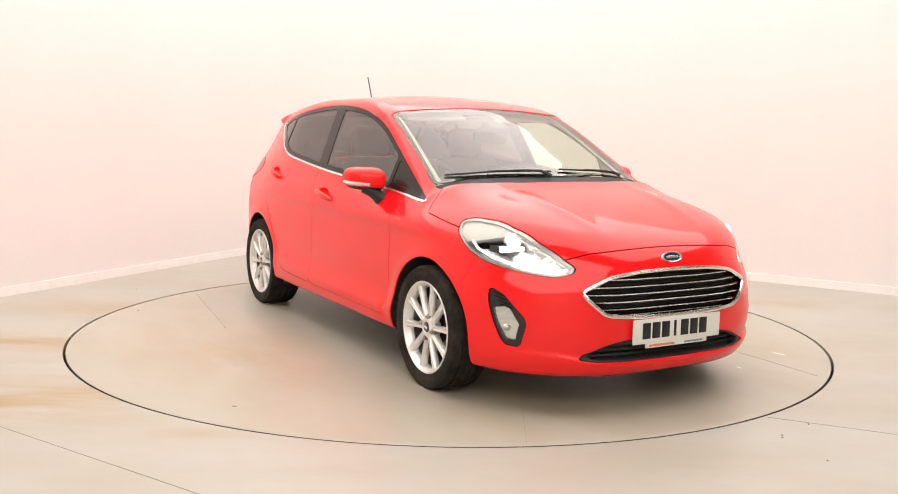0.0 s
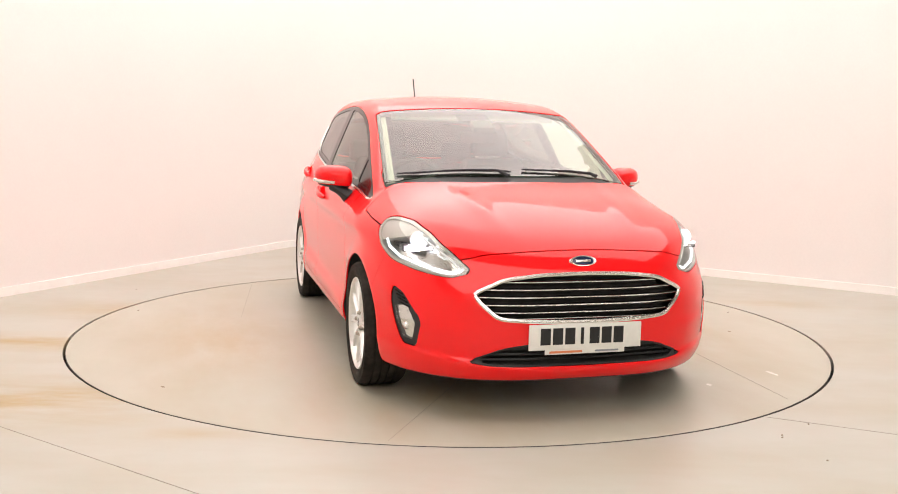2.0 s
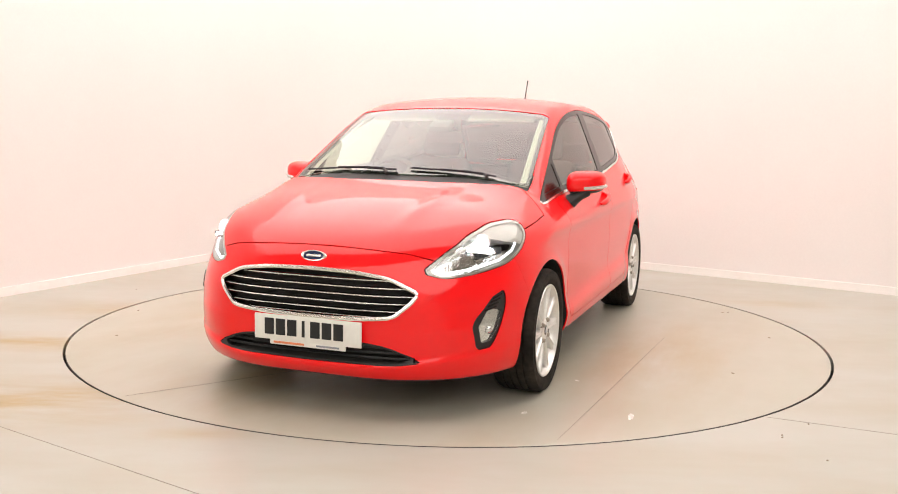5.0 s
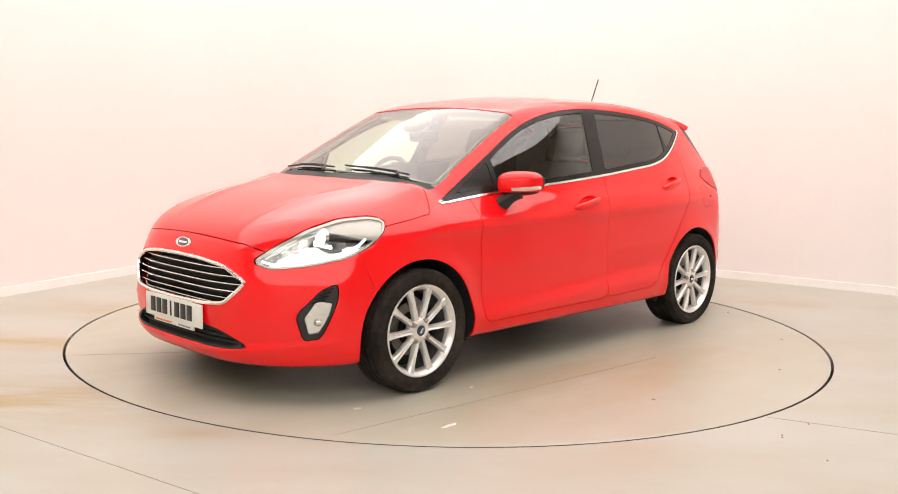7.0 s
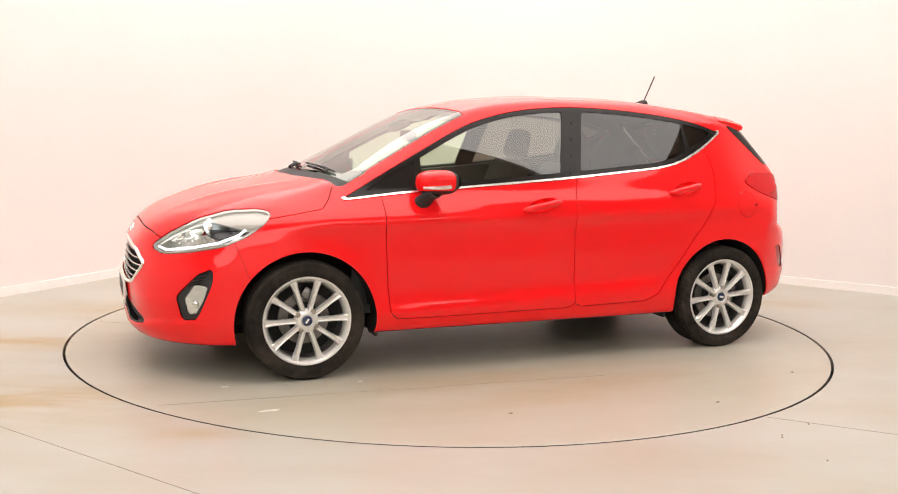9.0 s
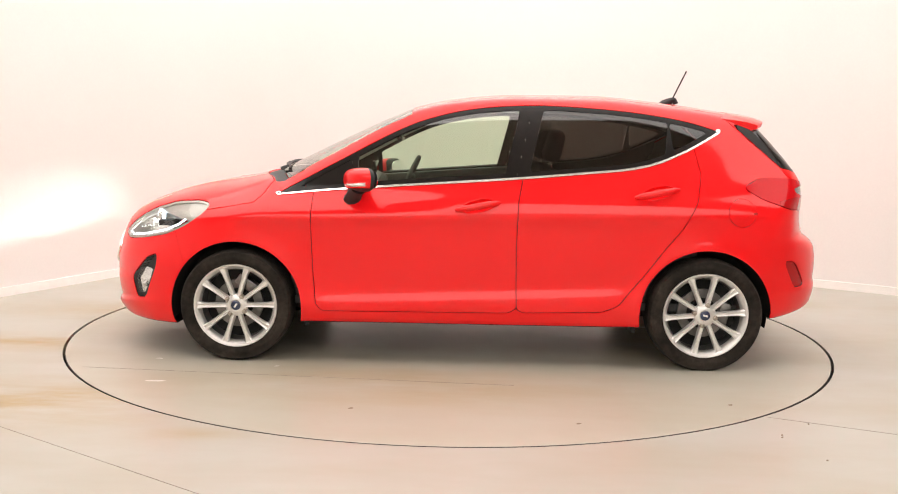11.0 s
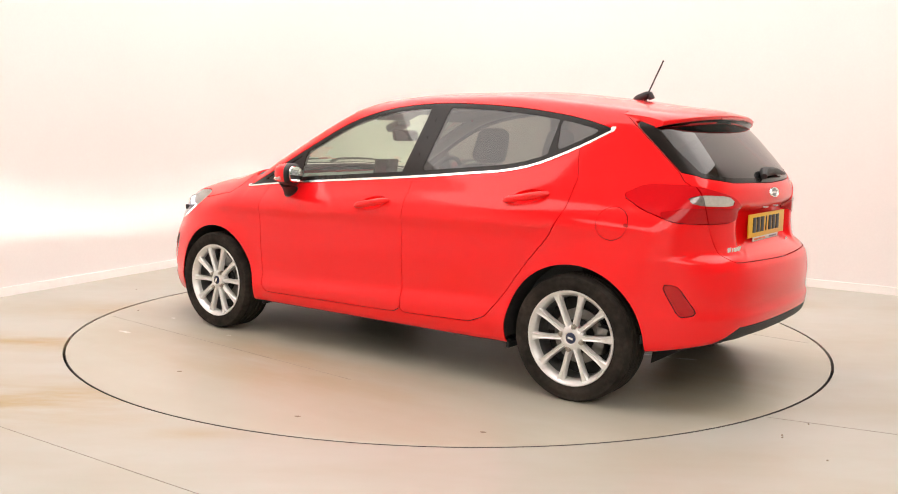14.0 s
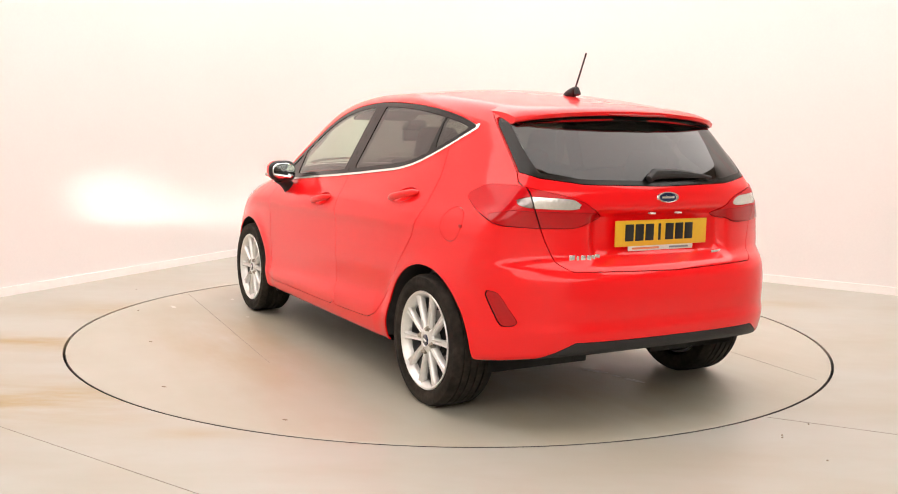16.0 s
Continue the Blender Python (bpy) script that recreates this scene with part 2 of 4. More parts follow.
def body(p):
    """Below nought within the car's skin."""
    x, y, z = p[..., 0], np.abs(p[..., 1]), p[..., 2]
    d_top, d_side = (z - top(x, y)) * 0.93, y - side(x, z)
    k = np.where(x > 1.0, 0.075, 0.06)
    d = smax(d_top, d_side, k)
    slope = 1.38 * (y / 0.70) ** 2.4
    d = smax(d, (x - front(y, z)) / np.sqrt(1 + slope ** 2), 0.06)
    d = smax(d, rear(y, z) - x, 0.06)
    under = curve(x, [-1.95, -1.6, -0.9, 0.9, 1.6, 2.05], [0.33, 0.27, 0.215, 0.205, 0.170, 0.155])
    return smax(d, under - z, 0.03)


# ---- mesh tools ----
def obj(name, V, F, mat, parent=None, label="", normals=None, smooth=True):
    me = bpy.data.meshes.new(name)
    me.from_pydata([tuple(v) for v in np.asarray(V, float)], [], [tuple(int(i) for i in f) for f in F])
    me.update()
    me.polygons.foreach_set("use_smooth", [smooth] * len(me.polygons))
    if normals is not None and len(V):
        me.normals_split_custom_set_from_vertices([tuple(n) for n in normals])
    me.materials.append(mat)
    ob = new(name, me)
    if parent:
        ob.parent = parent
    return tagged(ob, label)


def part(name, bm, mat, parent=None, label="", smooth=True):
    me = bpy.data.meshes.new(name)
    bm.normal_update()
    bm.to_mesh(me)
    bm.free()
    me.polygons.foreach_set("use_smooth", [smooth] * len(me.polygons))
    if smooth:
        me.set_sharp_from_angle(angle=radians(35))
    me.materials.append(mat)
    ob = new(name, me)
    if parent:
        ob.parent = parent
    return tagged(ob, label)


def block(size, at, bevel=0.01, turn=(0, 0, 0), segments=2, bm=None, taper=0.0):
    """A box with rounded edges; taper narrows its top."""
    b = bmesh.new()
    bmesh.ops.create_cube(b, size=1, matrix=Matrix.Diagonal((*size, 1)))
    for v in b.verts:
        if v.co.z > 0:
            v.co.x *= 1 - taper
            v.co.y *= 1 - taper
    if bevel:
        bmesh.ops.bevel(b, geom=b.edges[:], offset=bevel, segments=segments, affect="EDGES", profile=0.5)
    bmesh.ops.transform(b, matrix=pose(*at, *turn), verts=b.verts)
    if bm is None:
        return b
    me = bpy.data.meshes.new("join")
    b.to_mesh(me)
    b.free()
    bm.from_mesh(me)
    bpy.data.meshes.remove(me)
    return bm


def lathe(profile, n=48, at=(0, 0, 0), axis="Y"):
    """Turns (radius, along) pairs round an axis."""
    b = bmesh.new()
    rings = []
    for i in range(n):
        a = 2 * math.pi * i / n
        ring = []
        for r, h in profile:
            c, s = r * math.cos(a), r * math.sin(a)
            co = {"Y": (c, h, s), "X": (h, c, s), "Z": (c, s, h)}[axis]
            ring.append(b.verts.new(Vector(co) + Vector(at)))
        rings.append(ring)
    for i in range(n):
        p, q = rings[i], rings[(i + 1) % n]
        for j in range(len(profile) - 1):
            if profile[j][0] < 1e-6 and profile[j + 1][0] < 1e-6:
                continue
            b.faces.new((p[j], q[j], q[j + 1], p[j + 1]))
    bmesh.ops.remove_doubles(b, verts=b.verts, dist=1e-5)
    bmesh.ops.recalc_face_normals(b, faces=b.faces)
    return b


def tube(points, r, n=8, closed=False, flat=1.0, bm=None, ends=None):
    """A rod along points; flat squeezes it across; ends: radius factor at each point."""
    b = bm or bmesh.new()
    P = [Vector(p) for p in points]
    rings = []
    for i, p in enumerate(P):
        t = (P[(i + 1) % len(P)] - P[i - 1]) if closed else P[min(i + 1, len(P) - 1)] - P[max(i - 1, 0)]
        t.normalize()
        u = t.cross(Vector((0, 0, 1)))
        u = u.normalized() if u.length > 1e-3 else Vector((1, 0, 0))
        w = u.cross(t)
        k = r * (ends[i] if ends else 1)
        rings.append([b.verts.new(p + u * (k * math.cos(2 * math.pi * j / n)) + w * (k * flat * math.sin(2 * math.pi * j / n))) for j in range(n)])
    m = len(P)
    for i in range(m if closed else m - 1):
        p, q = rings[i], rings[(i + 1) % m]
        for j in range(n):
            b.faces.new((p[j], p[(j + 1) % n], q[(j + 1) % n], q[j]))
    if not closed:
        b.faces.new(rings[0][::-1])
        b.faces.new(rings[-1])
    bmesh.ops.recalc_face_normals(b, faces=b.faces)
    return b


def clip(M, f):
    """The part of the triangle mesh M = (V, N, F) where f(V, N) < 0, cut cleanly."""
    V, N, F = M
    if not len(F):
        return M
    v = f(V, N)
    out = v[F] >= 0
    n = out.sum(1)
    faces = [F[n == 0]]
    mixed = (n == 1) | (n == 2)
    T, O = F[mixed], out[mixed]
    if len(T):
        odd = np.where(O.sum(1) == 1, O.argmax(1), (~O).argmax(1))
        k = np.arange(len(T))
        a, b, c = T[k, odd], T[k, (odd + 1) % 3], T[k, (odd + 2) % 3]
        lone = ~O[k, odd]
        E = np.sort(np.concatenate([np.stack([a, b], 1), np.stack([a, c], 1)]), 1)
        uE, inv = np.unique(E, axis=0, return_inverse=True)
        inv = inv.ravel()
        s = (v[uE[:, 0]] / (v[uE[:, 0]] - v[uE[:, 1]]))[:, None]
        base = len(V)
        V = np.concatenate([V, V[uE[:, 0]] * (1 - s) + V[uE[:, 1]] * s])
        N = np.concatenate([N, N[uE[:, 0]] * (1 - s) + N[uE[:, 1]] * s])
        ab, ac = base + inv[:len(T)], base + inv[len(T):]
        faces.append(np.stack([a, ab, ac], 1)[lone])
        faces.append(np.stack([ab, b, c], 1)[~lone])
        faces.append(np.stack([ab, c, ac], 1)[~lone])
    F = np.concatenate(faces)
    used, inv = np.unique(F, return_inverse=True)
    return V[used], N[used], inv.reshape(F.shape)


def split(M, f, gap=0.0):
    """Within f and outside it, with a joint of that width between them."""
    return clip(M, lambda V, N: f(V, N) + gap / 2), clip(M, lambda V, N: gap / 2 - f(V, N))


def panel(name, M, mat, parent, label="", depth=0.012, lift=0.0):
    """A sheet of the car's skin with a turned-in rim."""
    V, N, F = M
    N = N / np.maximum(np.linalg.norm(N, axis=1, keepdims=True), 1e-9)
    V = V + N * lift
    if depth:
        E = np.concatenate([F[:, [0, 1]], F[:, [1, 2]], F[:, [2, 0]]])
        _, first, count = np.unique(np.sort(E, 1), axis=0, return_index=True, return_counts=True)
        E = E[first[count == 1]]
        d = np.cross(V[E[:, 1]] - V[E[:, 0]], N[E[:, 0]])
        side_n = np.zeros_like(V)
        np.add.at(side_n, E[:, 0], d)
        np.add.at(side_n, E[:, 1], d)
        ids = np.unique(E)
        back = np.full(len(V), -1)
        back[ids] = np.arange(len(ids))
        o, s = len(V), side_n[ids] / np.maximum(np.linalg.norm(side_n[ids], axis=1, keepdims=True), 1e-9)
        m = len(ids)
        V, N = np.concatenate([V, V[ids], V[ids] - N[ids] * depth]), np.concatenate([N, s, s])
        a, b = o + back[E[:, 0]], o + back[E[:, 1]]
        F = np.concatenate([F, np.stack([b, a, a + m], 1), np.stack([b, a + m, b + m], 1)])
    return obj(name, V, F, mat, parent, label, N)


def sd_poly(px, py, pts, r=0.0):
    """Signed distance to a closed outline, its corners rounded by r."""
    P = np.asarray(pts, float)
    d, inside = np.full(px.shape, 9.0), np.zeros(px.shape, bool)
    for i in range(len(P)):
        a, b = P[i - 1], P[i]
        e, wx, wy = b - a, px - a[0], py - a[1]
        if e @ e < 1e-12:
            continue
        t = np.clip((wx * e[0] + wy * e[1]) / (e @ e), 0, 1)
        d = np.minimum(d, np.hypot(wx - e[0] * t, wy - e[1] * t))
        cross = (a[1] > py) != (b[1] > py)
        if abs(e[1]) > 1e-9:
            inside ^= cross & (px < (py - a[1]) * e[0] / e[1] + a[0])
    return np.where(inside, -d, d) - r


def sd_line(px, py, pts):
    d = np.full(px.shape, 9.0)
    for a, b in zip(np.asarray(pts, float)[:-1], np.asarray(pts, float)[1:]):
        e, wx, wy = b - a, px - a[0], py - a[1]
        t = np.clip((wx * e[0] + wy * e[1]) / (e @ e), 0, 1)
        d = np.minimum(d, np.hypot(wx - e[0] * t, wy - e[1] * t))
    return d


def skin(p, q):
    """Where the ways from p (outside) to q (inside) meet the car's skin."""
    p, q = np.atleast_2d(np.asarray(p, float)), np.atleast_2d(np.asarray(q, float))
    lo, hi = np.zeros(len(p)), np.ones(len(p))
    for _ in range(22 if len(p) > 500 else 15):
        mid = (lo + hi) / 2
        inside = body(p + (q - p) * mid[:, None]) < 0
        hi, lo = np.where(inside, mid, hi), np.where(inside, lo, mid)
    return p + (q - p) * hi[:, None]


def normal_at(P):
    e = 0.004
    g = np.stack([body(P + d) - body(P - d) for d in np.eye(3) * e], -1)
    return g / np.linalg.norm(g, axis=1, keepdims=True)


def rows3(x, y, z):
    return np.stack(np.broadcast_arrays(np.asarray(x, float), np.asarray(y, float), np.asarray(z, float)), -1)


def drop(p, q):
    r = skin(p, q)
    return r if np.ndim(p) > 1 else r[0]


def on_front(y, z):
    return drop(rows3(2.3, y, z), rows3(1.3, y, z))


def on_rear(y, z):
    return drop(rows3(-2.3, y, z), rows3(-1.3, y, z))


def on_side(x, z, s=1):
    return drop(rows3(x, 1.2 * s, z), rows3(x, 0.2 * s, z))


def on_top(x, y):
    return drop(rows3(x, y, 1.7), rows3(x, y, 0.6))


def car_skin(step=0.021):
    """The whole skin, drawn in from a box onto the form."""
    lo, hi = np.array([-2.08, -0.96, 0.10]), np.array([2.16, 0.96, 1.54])
    V, F = [], []
    total = 0
    for ax in range(3):
        u, w = (ax + 1) % 3, (ax + 2) % 3
        nu, nw = int((hi[u] - lo[u]) / step) // 2 * 2, int((hi[w] - lo[w]) / step) // 2 * 2
        gu, gw = np.meshgrid(np.linspace(lo[u], hi[u], nu + 1), np.linspace(lo[w], hi[w], nw + 1), indexing="ij")
        i = (np.arange(nu)[:, None] * (nw + 1) + np.arange(nw)[None]).ravel()
        quad = np.stack([i, i + nw + 1, i + nw + 2, i + 1], 1)
        for s in (0, 1):
            P = np.empty((gu.size, 3))
            P[:, ax], P[:, u], P[:, w] = (lo, hi)[s][ax], gu.ravel(), gw.ravel()
            V.append(P)
            q = quad if s else quad[:, ::-1]
            F.append(total + np.concatenate([q[:, [0, 1, 2]], q[:, [0, 2, 3]]]))
            total += len(P)
    V, F = np.concatenate(V), np.concatenate(F)
    _, first, inv = np.unique(V.round(5), axis=0, return_index=True, return_inverse=True)
    V, F = V[first], inv.ravel()[F]
    core = np.stack([np.clip(V[:, 0], -1.3, 1.5), np.clip(V[:, 1], -0.45, 0.45), np.clip(V[:, 2], 0.42, 0.74)], 1)
    P = skin(V, core)
    return P, normal_at(P), F


# ---- the studio ----
R_DISC = 2.247
DECK = -0.008  # the deck sags a little under its load


def wall_strip(name, line, z0, z1, thick, mat, label, category):
    """An upright wall of that thickness behind a line on the floor (seen from its left side)."""
    V, F = [], []
    P = [Vector((*p, 0)) for p in line]
    for i, p in enumerate(P):
        t = (P[min(i + 1, len(P) - 1)] - P[max(i - 1, 0)]).normalized()
        n = Vector((-t.y, t.x, 0))
        for q, z in ((p, z0), (p, z1), (p + n * thick, z1), (p + n * thick, z0)):
            V.append((q.x, q.y, z))
    for i in range(len(P) - 1):
        for j in range(4):
            F.append((4 * i + j, 4 * i + (j + 1) % 4, 4 * i + 4 + (j + 1) % 4, 4 * i + 4 + j))
    F += [(3, 2, 1, 0), tuple(4 * (len(P) - 1) + j for j in range(4))]
    ob = obj(name, V, F, mat, None, label)
    ob.data.set_sharp_from_angle(angle=radians(40))
    return tagged(ob, label, category, kind="structure")


def build_room():
    # two cream walls that meet in a wide curve behind the car
    a, corner, b = (-6.6, -6.36), (-1.25, 4.82), (9.2, -2.21)
    bend = []
    da, db = (Vector(a) - Vector(corner)).normalized(), (Vector(b) - Vector(corner)).normalized()
    s, e = Vector(corner) + da * 1.3, Vector(corner) + db * 1.3
    for i in range(25):
        t = i / 24
        bend.append(tuple(s * (1 - t) ** 2 + Vector(corner) * 2 * t * (1 - t) + e * t * t))
    line = [a, *bend, b]
    wall_strip("wall_north", line, 0.0, 3.9, 0.15, WALL, "cream painted studio wall with a curved corner", "wall")
    back = [b, (9.2, -11.0), (-6.6, -11.0), a]
    wall_strip("wall_south", back, 0.0, 3.9, 0.15, BACKWALL, "pale partition wall closing the studio", "wall")
    n = 0.016
    base = []
    P = [Vector(p) for p in line]
    for i, p in enumerate(P):
        t = (P[min(i + 1, len(P) - 1)] - P[max(i - 1, 0)]).normalized()
        base.append(tuple(p - Vector((-t.y, t.x)) * n))
    wall_strip("baseboard", base, 0.0, 0.066, n - 0.002, SKIRTING, "white painted skirting board along the cream wall", "skirting board")
    # floor with a round opening for the turntable
    V, F, k = [], [], 144
    ro = R_DISC + 0.009
    for r, z in ((ro, -0.06), (ro, 0.0), (ro + 0.6, 0.0), (6.0, 0.0), (16.0, 0.0)):
        for i in range(k):
            t = 2 * math.pi * i / k
            V.append((r * math.cos(t), r * math.sin(t), z))
    for j in range(4):
        for i in range(k):
            F.append((j * k + i, (j + 1) * k + i, (j + 1) * k + (i + 1) % k, j * k + (i + 1) % k))
    ob = obj("floor", V, F, FLOOR, None)
    ob.data.set_sharp_from_angle(angle=radians(40))
    tagged(ob, "beige-grey painted concrete floor with rusty dirt and scuffs", "floor", kind="structure")
    pit = lathe([(0.0, -0.061), (ro + 0.05, -0.061)], 72, axis="Z")
    tagged(part("pit", pit, UNDER), "dark pit under the turntable rim", "pit", kind="structure")
    # saw cuts in the concrete
    for p, q, w in (((-3.4, -1.05), (-0.2, -3.20), 0.0025), ((1.42, -1.77), (4.2, -3.0), 0.002)):
        d = Vector((q[0] - p[0], q[1] - p[1], 0))
        b = block((d.length, w, 0.002), ((p[0] + q[0]) / 2, (p[1] + q[1]) / 2, 0.0006), 0, (0, 0, math.degrees(math.atan2(d.y, d.x))))
        tagged(part("floor_joint", b, JOINT, None), "thin dark saw cut in the painted floor", "floor joint", kind="structure")
    ceil = block((24, 24, 0.1), (1, -3, 3.95), 0)
    tagged(part("ceiling", ceil, CEILING, smooth=False), "dark brown studio ceiling between the light panels", "ceiling", kind="structure")
    # ceiling light panels
    first = None
    for x in (-3.2, 0.0, 3.2):
        for y in (-9.2, -6.4, -1.4, 1.4, 4.2):
            if first is None:
                first = new("ceiling_light")
                part("frame", block((3.10, 2.70, 0.05), (0, 0, 0.008), 0.006), WHITE_TRIM, first, "white metal frame")
                part("diffuser", block((3.199, 2.799, 0.03), (0, 0, -0.012), 0.004), PANEL, first, "glowing opal diffuser")
                tagged(first, "long glowing ceiling panel with an opal diffuser", "ceiling light", "ceiling lights of the studio")
                first.location = (x, y, 3.87)
            else:
                copy_thing(first, pose(x, y, 3.87))


def build_turntable():
    tt = new("turntable")
    b = lathe([(0.0, -0.05), (R_DISC - 0.0075, -0.05), (R_DISC - 0.0065, -0.002), (R_DISC - 0.013, 0.0), (R_DISC - 0.03, 0.0), (1.5, DECK), (0.0, DECK)], 144, axis="Z")
    part("deck", b, DISC, tt, "worn beige painted deck")
    part("rim", lathe([(R_DISC - 0.0075, -0.05), (R_DISC - 0.0065, -0.05), (R_DISC - 0.005, -0.003), (R_DISC - 0.0065, -0.0015)], 144, axis="Z"), STEEL_EDGE, tt, "dark steel edge")
    tagged(tt, "round car turntable with a worn beige deck, flush with the floor", "turntable")
    return tt


# ---- the car ----
LAMP_XZ = [(1.945, 0.640), (1.905, 0.617), (1.78, 0.634), (1.64, 0.664), (1.535, 0.712), (1.443, 0.776), (1.410, 0.820), (1.463, 0.831), (1.60, 0.822), (1.74, 0.779), (1.86, 0.712)]
FOG_XZ = [(1.695, 0.545), (1.755, 0.518), (1.850, 0.412), (1.822, 0.305), (1.768, 0.312), (1.70, 0.485)]
GRILLE_HALF = [(0.0, 0.638), (0.20, 0.633), (0.355, 0.614), (0.483, 0.553), (0.455, 0.512), (0.385, 0.449), (0.23, 0.437), (0.0, 0.432)]
GRILLE_YZ = GRILLE_HALF + [(-a, b) for a, b in GRILLE_HALF[-2:0:-1]]
INTAKE_YZ = [(0.515, 0.258), (0.355, 0.322), (0.20, 0.342), (-0.20, 0.342), (-0.355, 0.322), (-0.515, 0.258), (-0.395, 0.243), (0.0, 0.236), (0.395, 0.243)]
SILL_LINE = [(1.045, 0.884), (0.83, 0.910), (0.54, 0.937), (-0.27, 1.000), (-0.65, 1.037), (-0.82, 1.053), (-0.97, 1.086), (-1.10, 1.140), (-1.20, 1.190), (-1.318, 1.258)]
DLO_XZ = SILL_LINE + [(-1.19, 1.297), (-1.04, 1.327), (-0.82, 1.356), (-0.54, 1.376), (-0.29, 1.381), (-0.02, 1.360), (0.175, 1.320), (0.365, 1.255), (0.60, 1.128), (0.82, 1.008)]
FRONT_DOOR = [(0.845, 0.93), (0.845, 0.70), (0.832, 0.45), (0.818, 0.31), (0.785, 0.275), (-0.20, 0.285), (-0.245, 0.31), (-0.238, 0.60), (-0.243, 0.86), (-0.27, 1.01)]
REAR_DOOR = [(-0.27, 1.01), (-0.243, 0.86), (-0.238, 0.60), (-0.245, 0.31), (-0.27, 0.288), (-0.69, 0.300), (-0.78, 0.335), (-0.90, 0.48), (-1.01, 0.63), (-1.11, 0.75), (-1.185, 0.89), (-1.208, 1.03), (-1.17, 1.19), (-1.0, 1.12), (-0.82, 1.05), (-0.5, 1.02)]
BONNET_XY = [(2.10, 0.0), (2.10, 0.36), (1.98, 0.48), (1.90, 0.56), (1.78, 0.64), (1.62, 0.71), (1.48, 0.765), (1.41, 0.776), (1.28, 0.792), (1.16, 0.797), (1.115, 0.745), (1.075, 0.665), (1.15, 0.45), (1.19, 0.25), (1.20, 0.0)]
TAILGATE_YZ = [(0.72, 1.50), (0.72, 1.12), (0.655, 1.065), (0.628, 0.935), (0.582, 0.794), (0.545, 0.70), (0.505, 0.672), (0.0, 0.662)]
REARWIN_YZ = [(0.0, 1.36), (0.50, 1.36), (0.56, 1.305), (0.72, 1.225), (0.72, 1.11), (0.645, 1.075), (0.585, 1.048), (0.40, 1.023), (0.0, 1.015)]
TAIL_UZ = [(1.475, 0.963), (1.61, 1.012), (1.835, 1.012), (2.0, 0.990), (2.19, 0.955), (2.295, 0.893), (2.167, 0.847), (1.95, 0.848), (1.715, 0.857), (1.566, 0.905)]
TAILCLEAR_UZ = [(1.817, 0.958), (1.91, 0.974), (2.14, 0.964), (2.206, 0.932), (2.145, 0.919), (1.91, 0.926), (1.84, 0.936)]
REFLECTOR_XZ = [(-1.668, 0.578), (-1.722, 0.572), (-1.792, 0.453), (-1.735, 0.446)]


def rounded(pts, times=1, cut=0.25):
    """A closed outline with its corners cut, so that it turns smoothly."""
    for _ in range(times):
        out = []
        for i in range(len(pts)):
            a, b = pts[i], pts[(i + 1) % len(pts)]
            out += [(a[0] + (b[0] - a[0]) * k, a[1] + (b[1] - a[1]) * k) for k in (cut, 1 - cut)]
        pts = out
    return pts


def eased(pts, times=2):
    """An open line with its inner corners cut."""
    for _ in range(times):
        out = [pts[0]]
        for a, b in zip(pts[:-1], pts[1:]):
            out += [(a[0] + (b[0] - a[0]) * k, a[1] + (b[1] - a[1]) * k) for k in (0.25, 0.75)]
        pts = out + [pts[-1]]
    return pts


def both(pts):
    """A half outline, mirrored in its first axis or second, closed."""
    return list(pts) + [(-a, b) for a, b in pts[::-1]]


ROOF_LINE = DLO_XZ[len(SILL_LINE) - 1:] + DLO_XZ[:1]
SILL_LINE = eased(SILL_LINE, 1)
DLO_XZ = SILL_LINE[:-1] + eased(ROOF_LINE, 2)[:-1]
REAR_DOOR = rounded(REAR_DOOR, 1, 0.06)
GRILLE_YZ, TAIL_UZ = rounded(GRILLE_YZ, 2, 0.14), rounded(TAIL_UZ, 1, 0.15)
TAILCLEAR_UZ = rounded(TAILCLEAR_UZ, 1, 0.15)
LAMP_XZ = rounded(LAMP_XZ, 1, 0.16)
FOG_XZ = rounded(FOG_XZ, 1, 0.12)
INTAKE_YZ, REFLECTOR_XZ, FRONT_DOOR = rounded(INTAKE_YZ, 1, 0.15), rounded(REFLECTOR_XZ, 1, 0.12), rounded(FRONT_DOOR, 1, 0.06)


def xz(pts, s=0, r=0.0, ymin=0.3):
    def f(V, N):
        d = sd_poly(V[:, 0], V[:, 2], pts, r)
        return np.maximum(d, ymin - (V[:, 1] * s if s else np.abs(V[:, 1])))
    return f


def yz(pts, xmin, ahead=True, r=0.0):
    def f(V, N):
        d = sd_poly(V[:, 1], V[:, 2], pts, r)
        return np.maximum(d, (xmin - V[:, 0]) if ahead else (V[:, 0] - xmin))
    return f


def uz(pts, s, r=0.0):
    def f(V, N):
        y = V[:, 1] * s
        return np.maximum(sd_poly(0.78 - V[:, 0] - y, V[:, 2], pts, r), np.maximum(0.2 - y, V[:, 0] + 1.35))
    return f


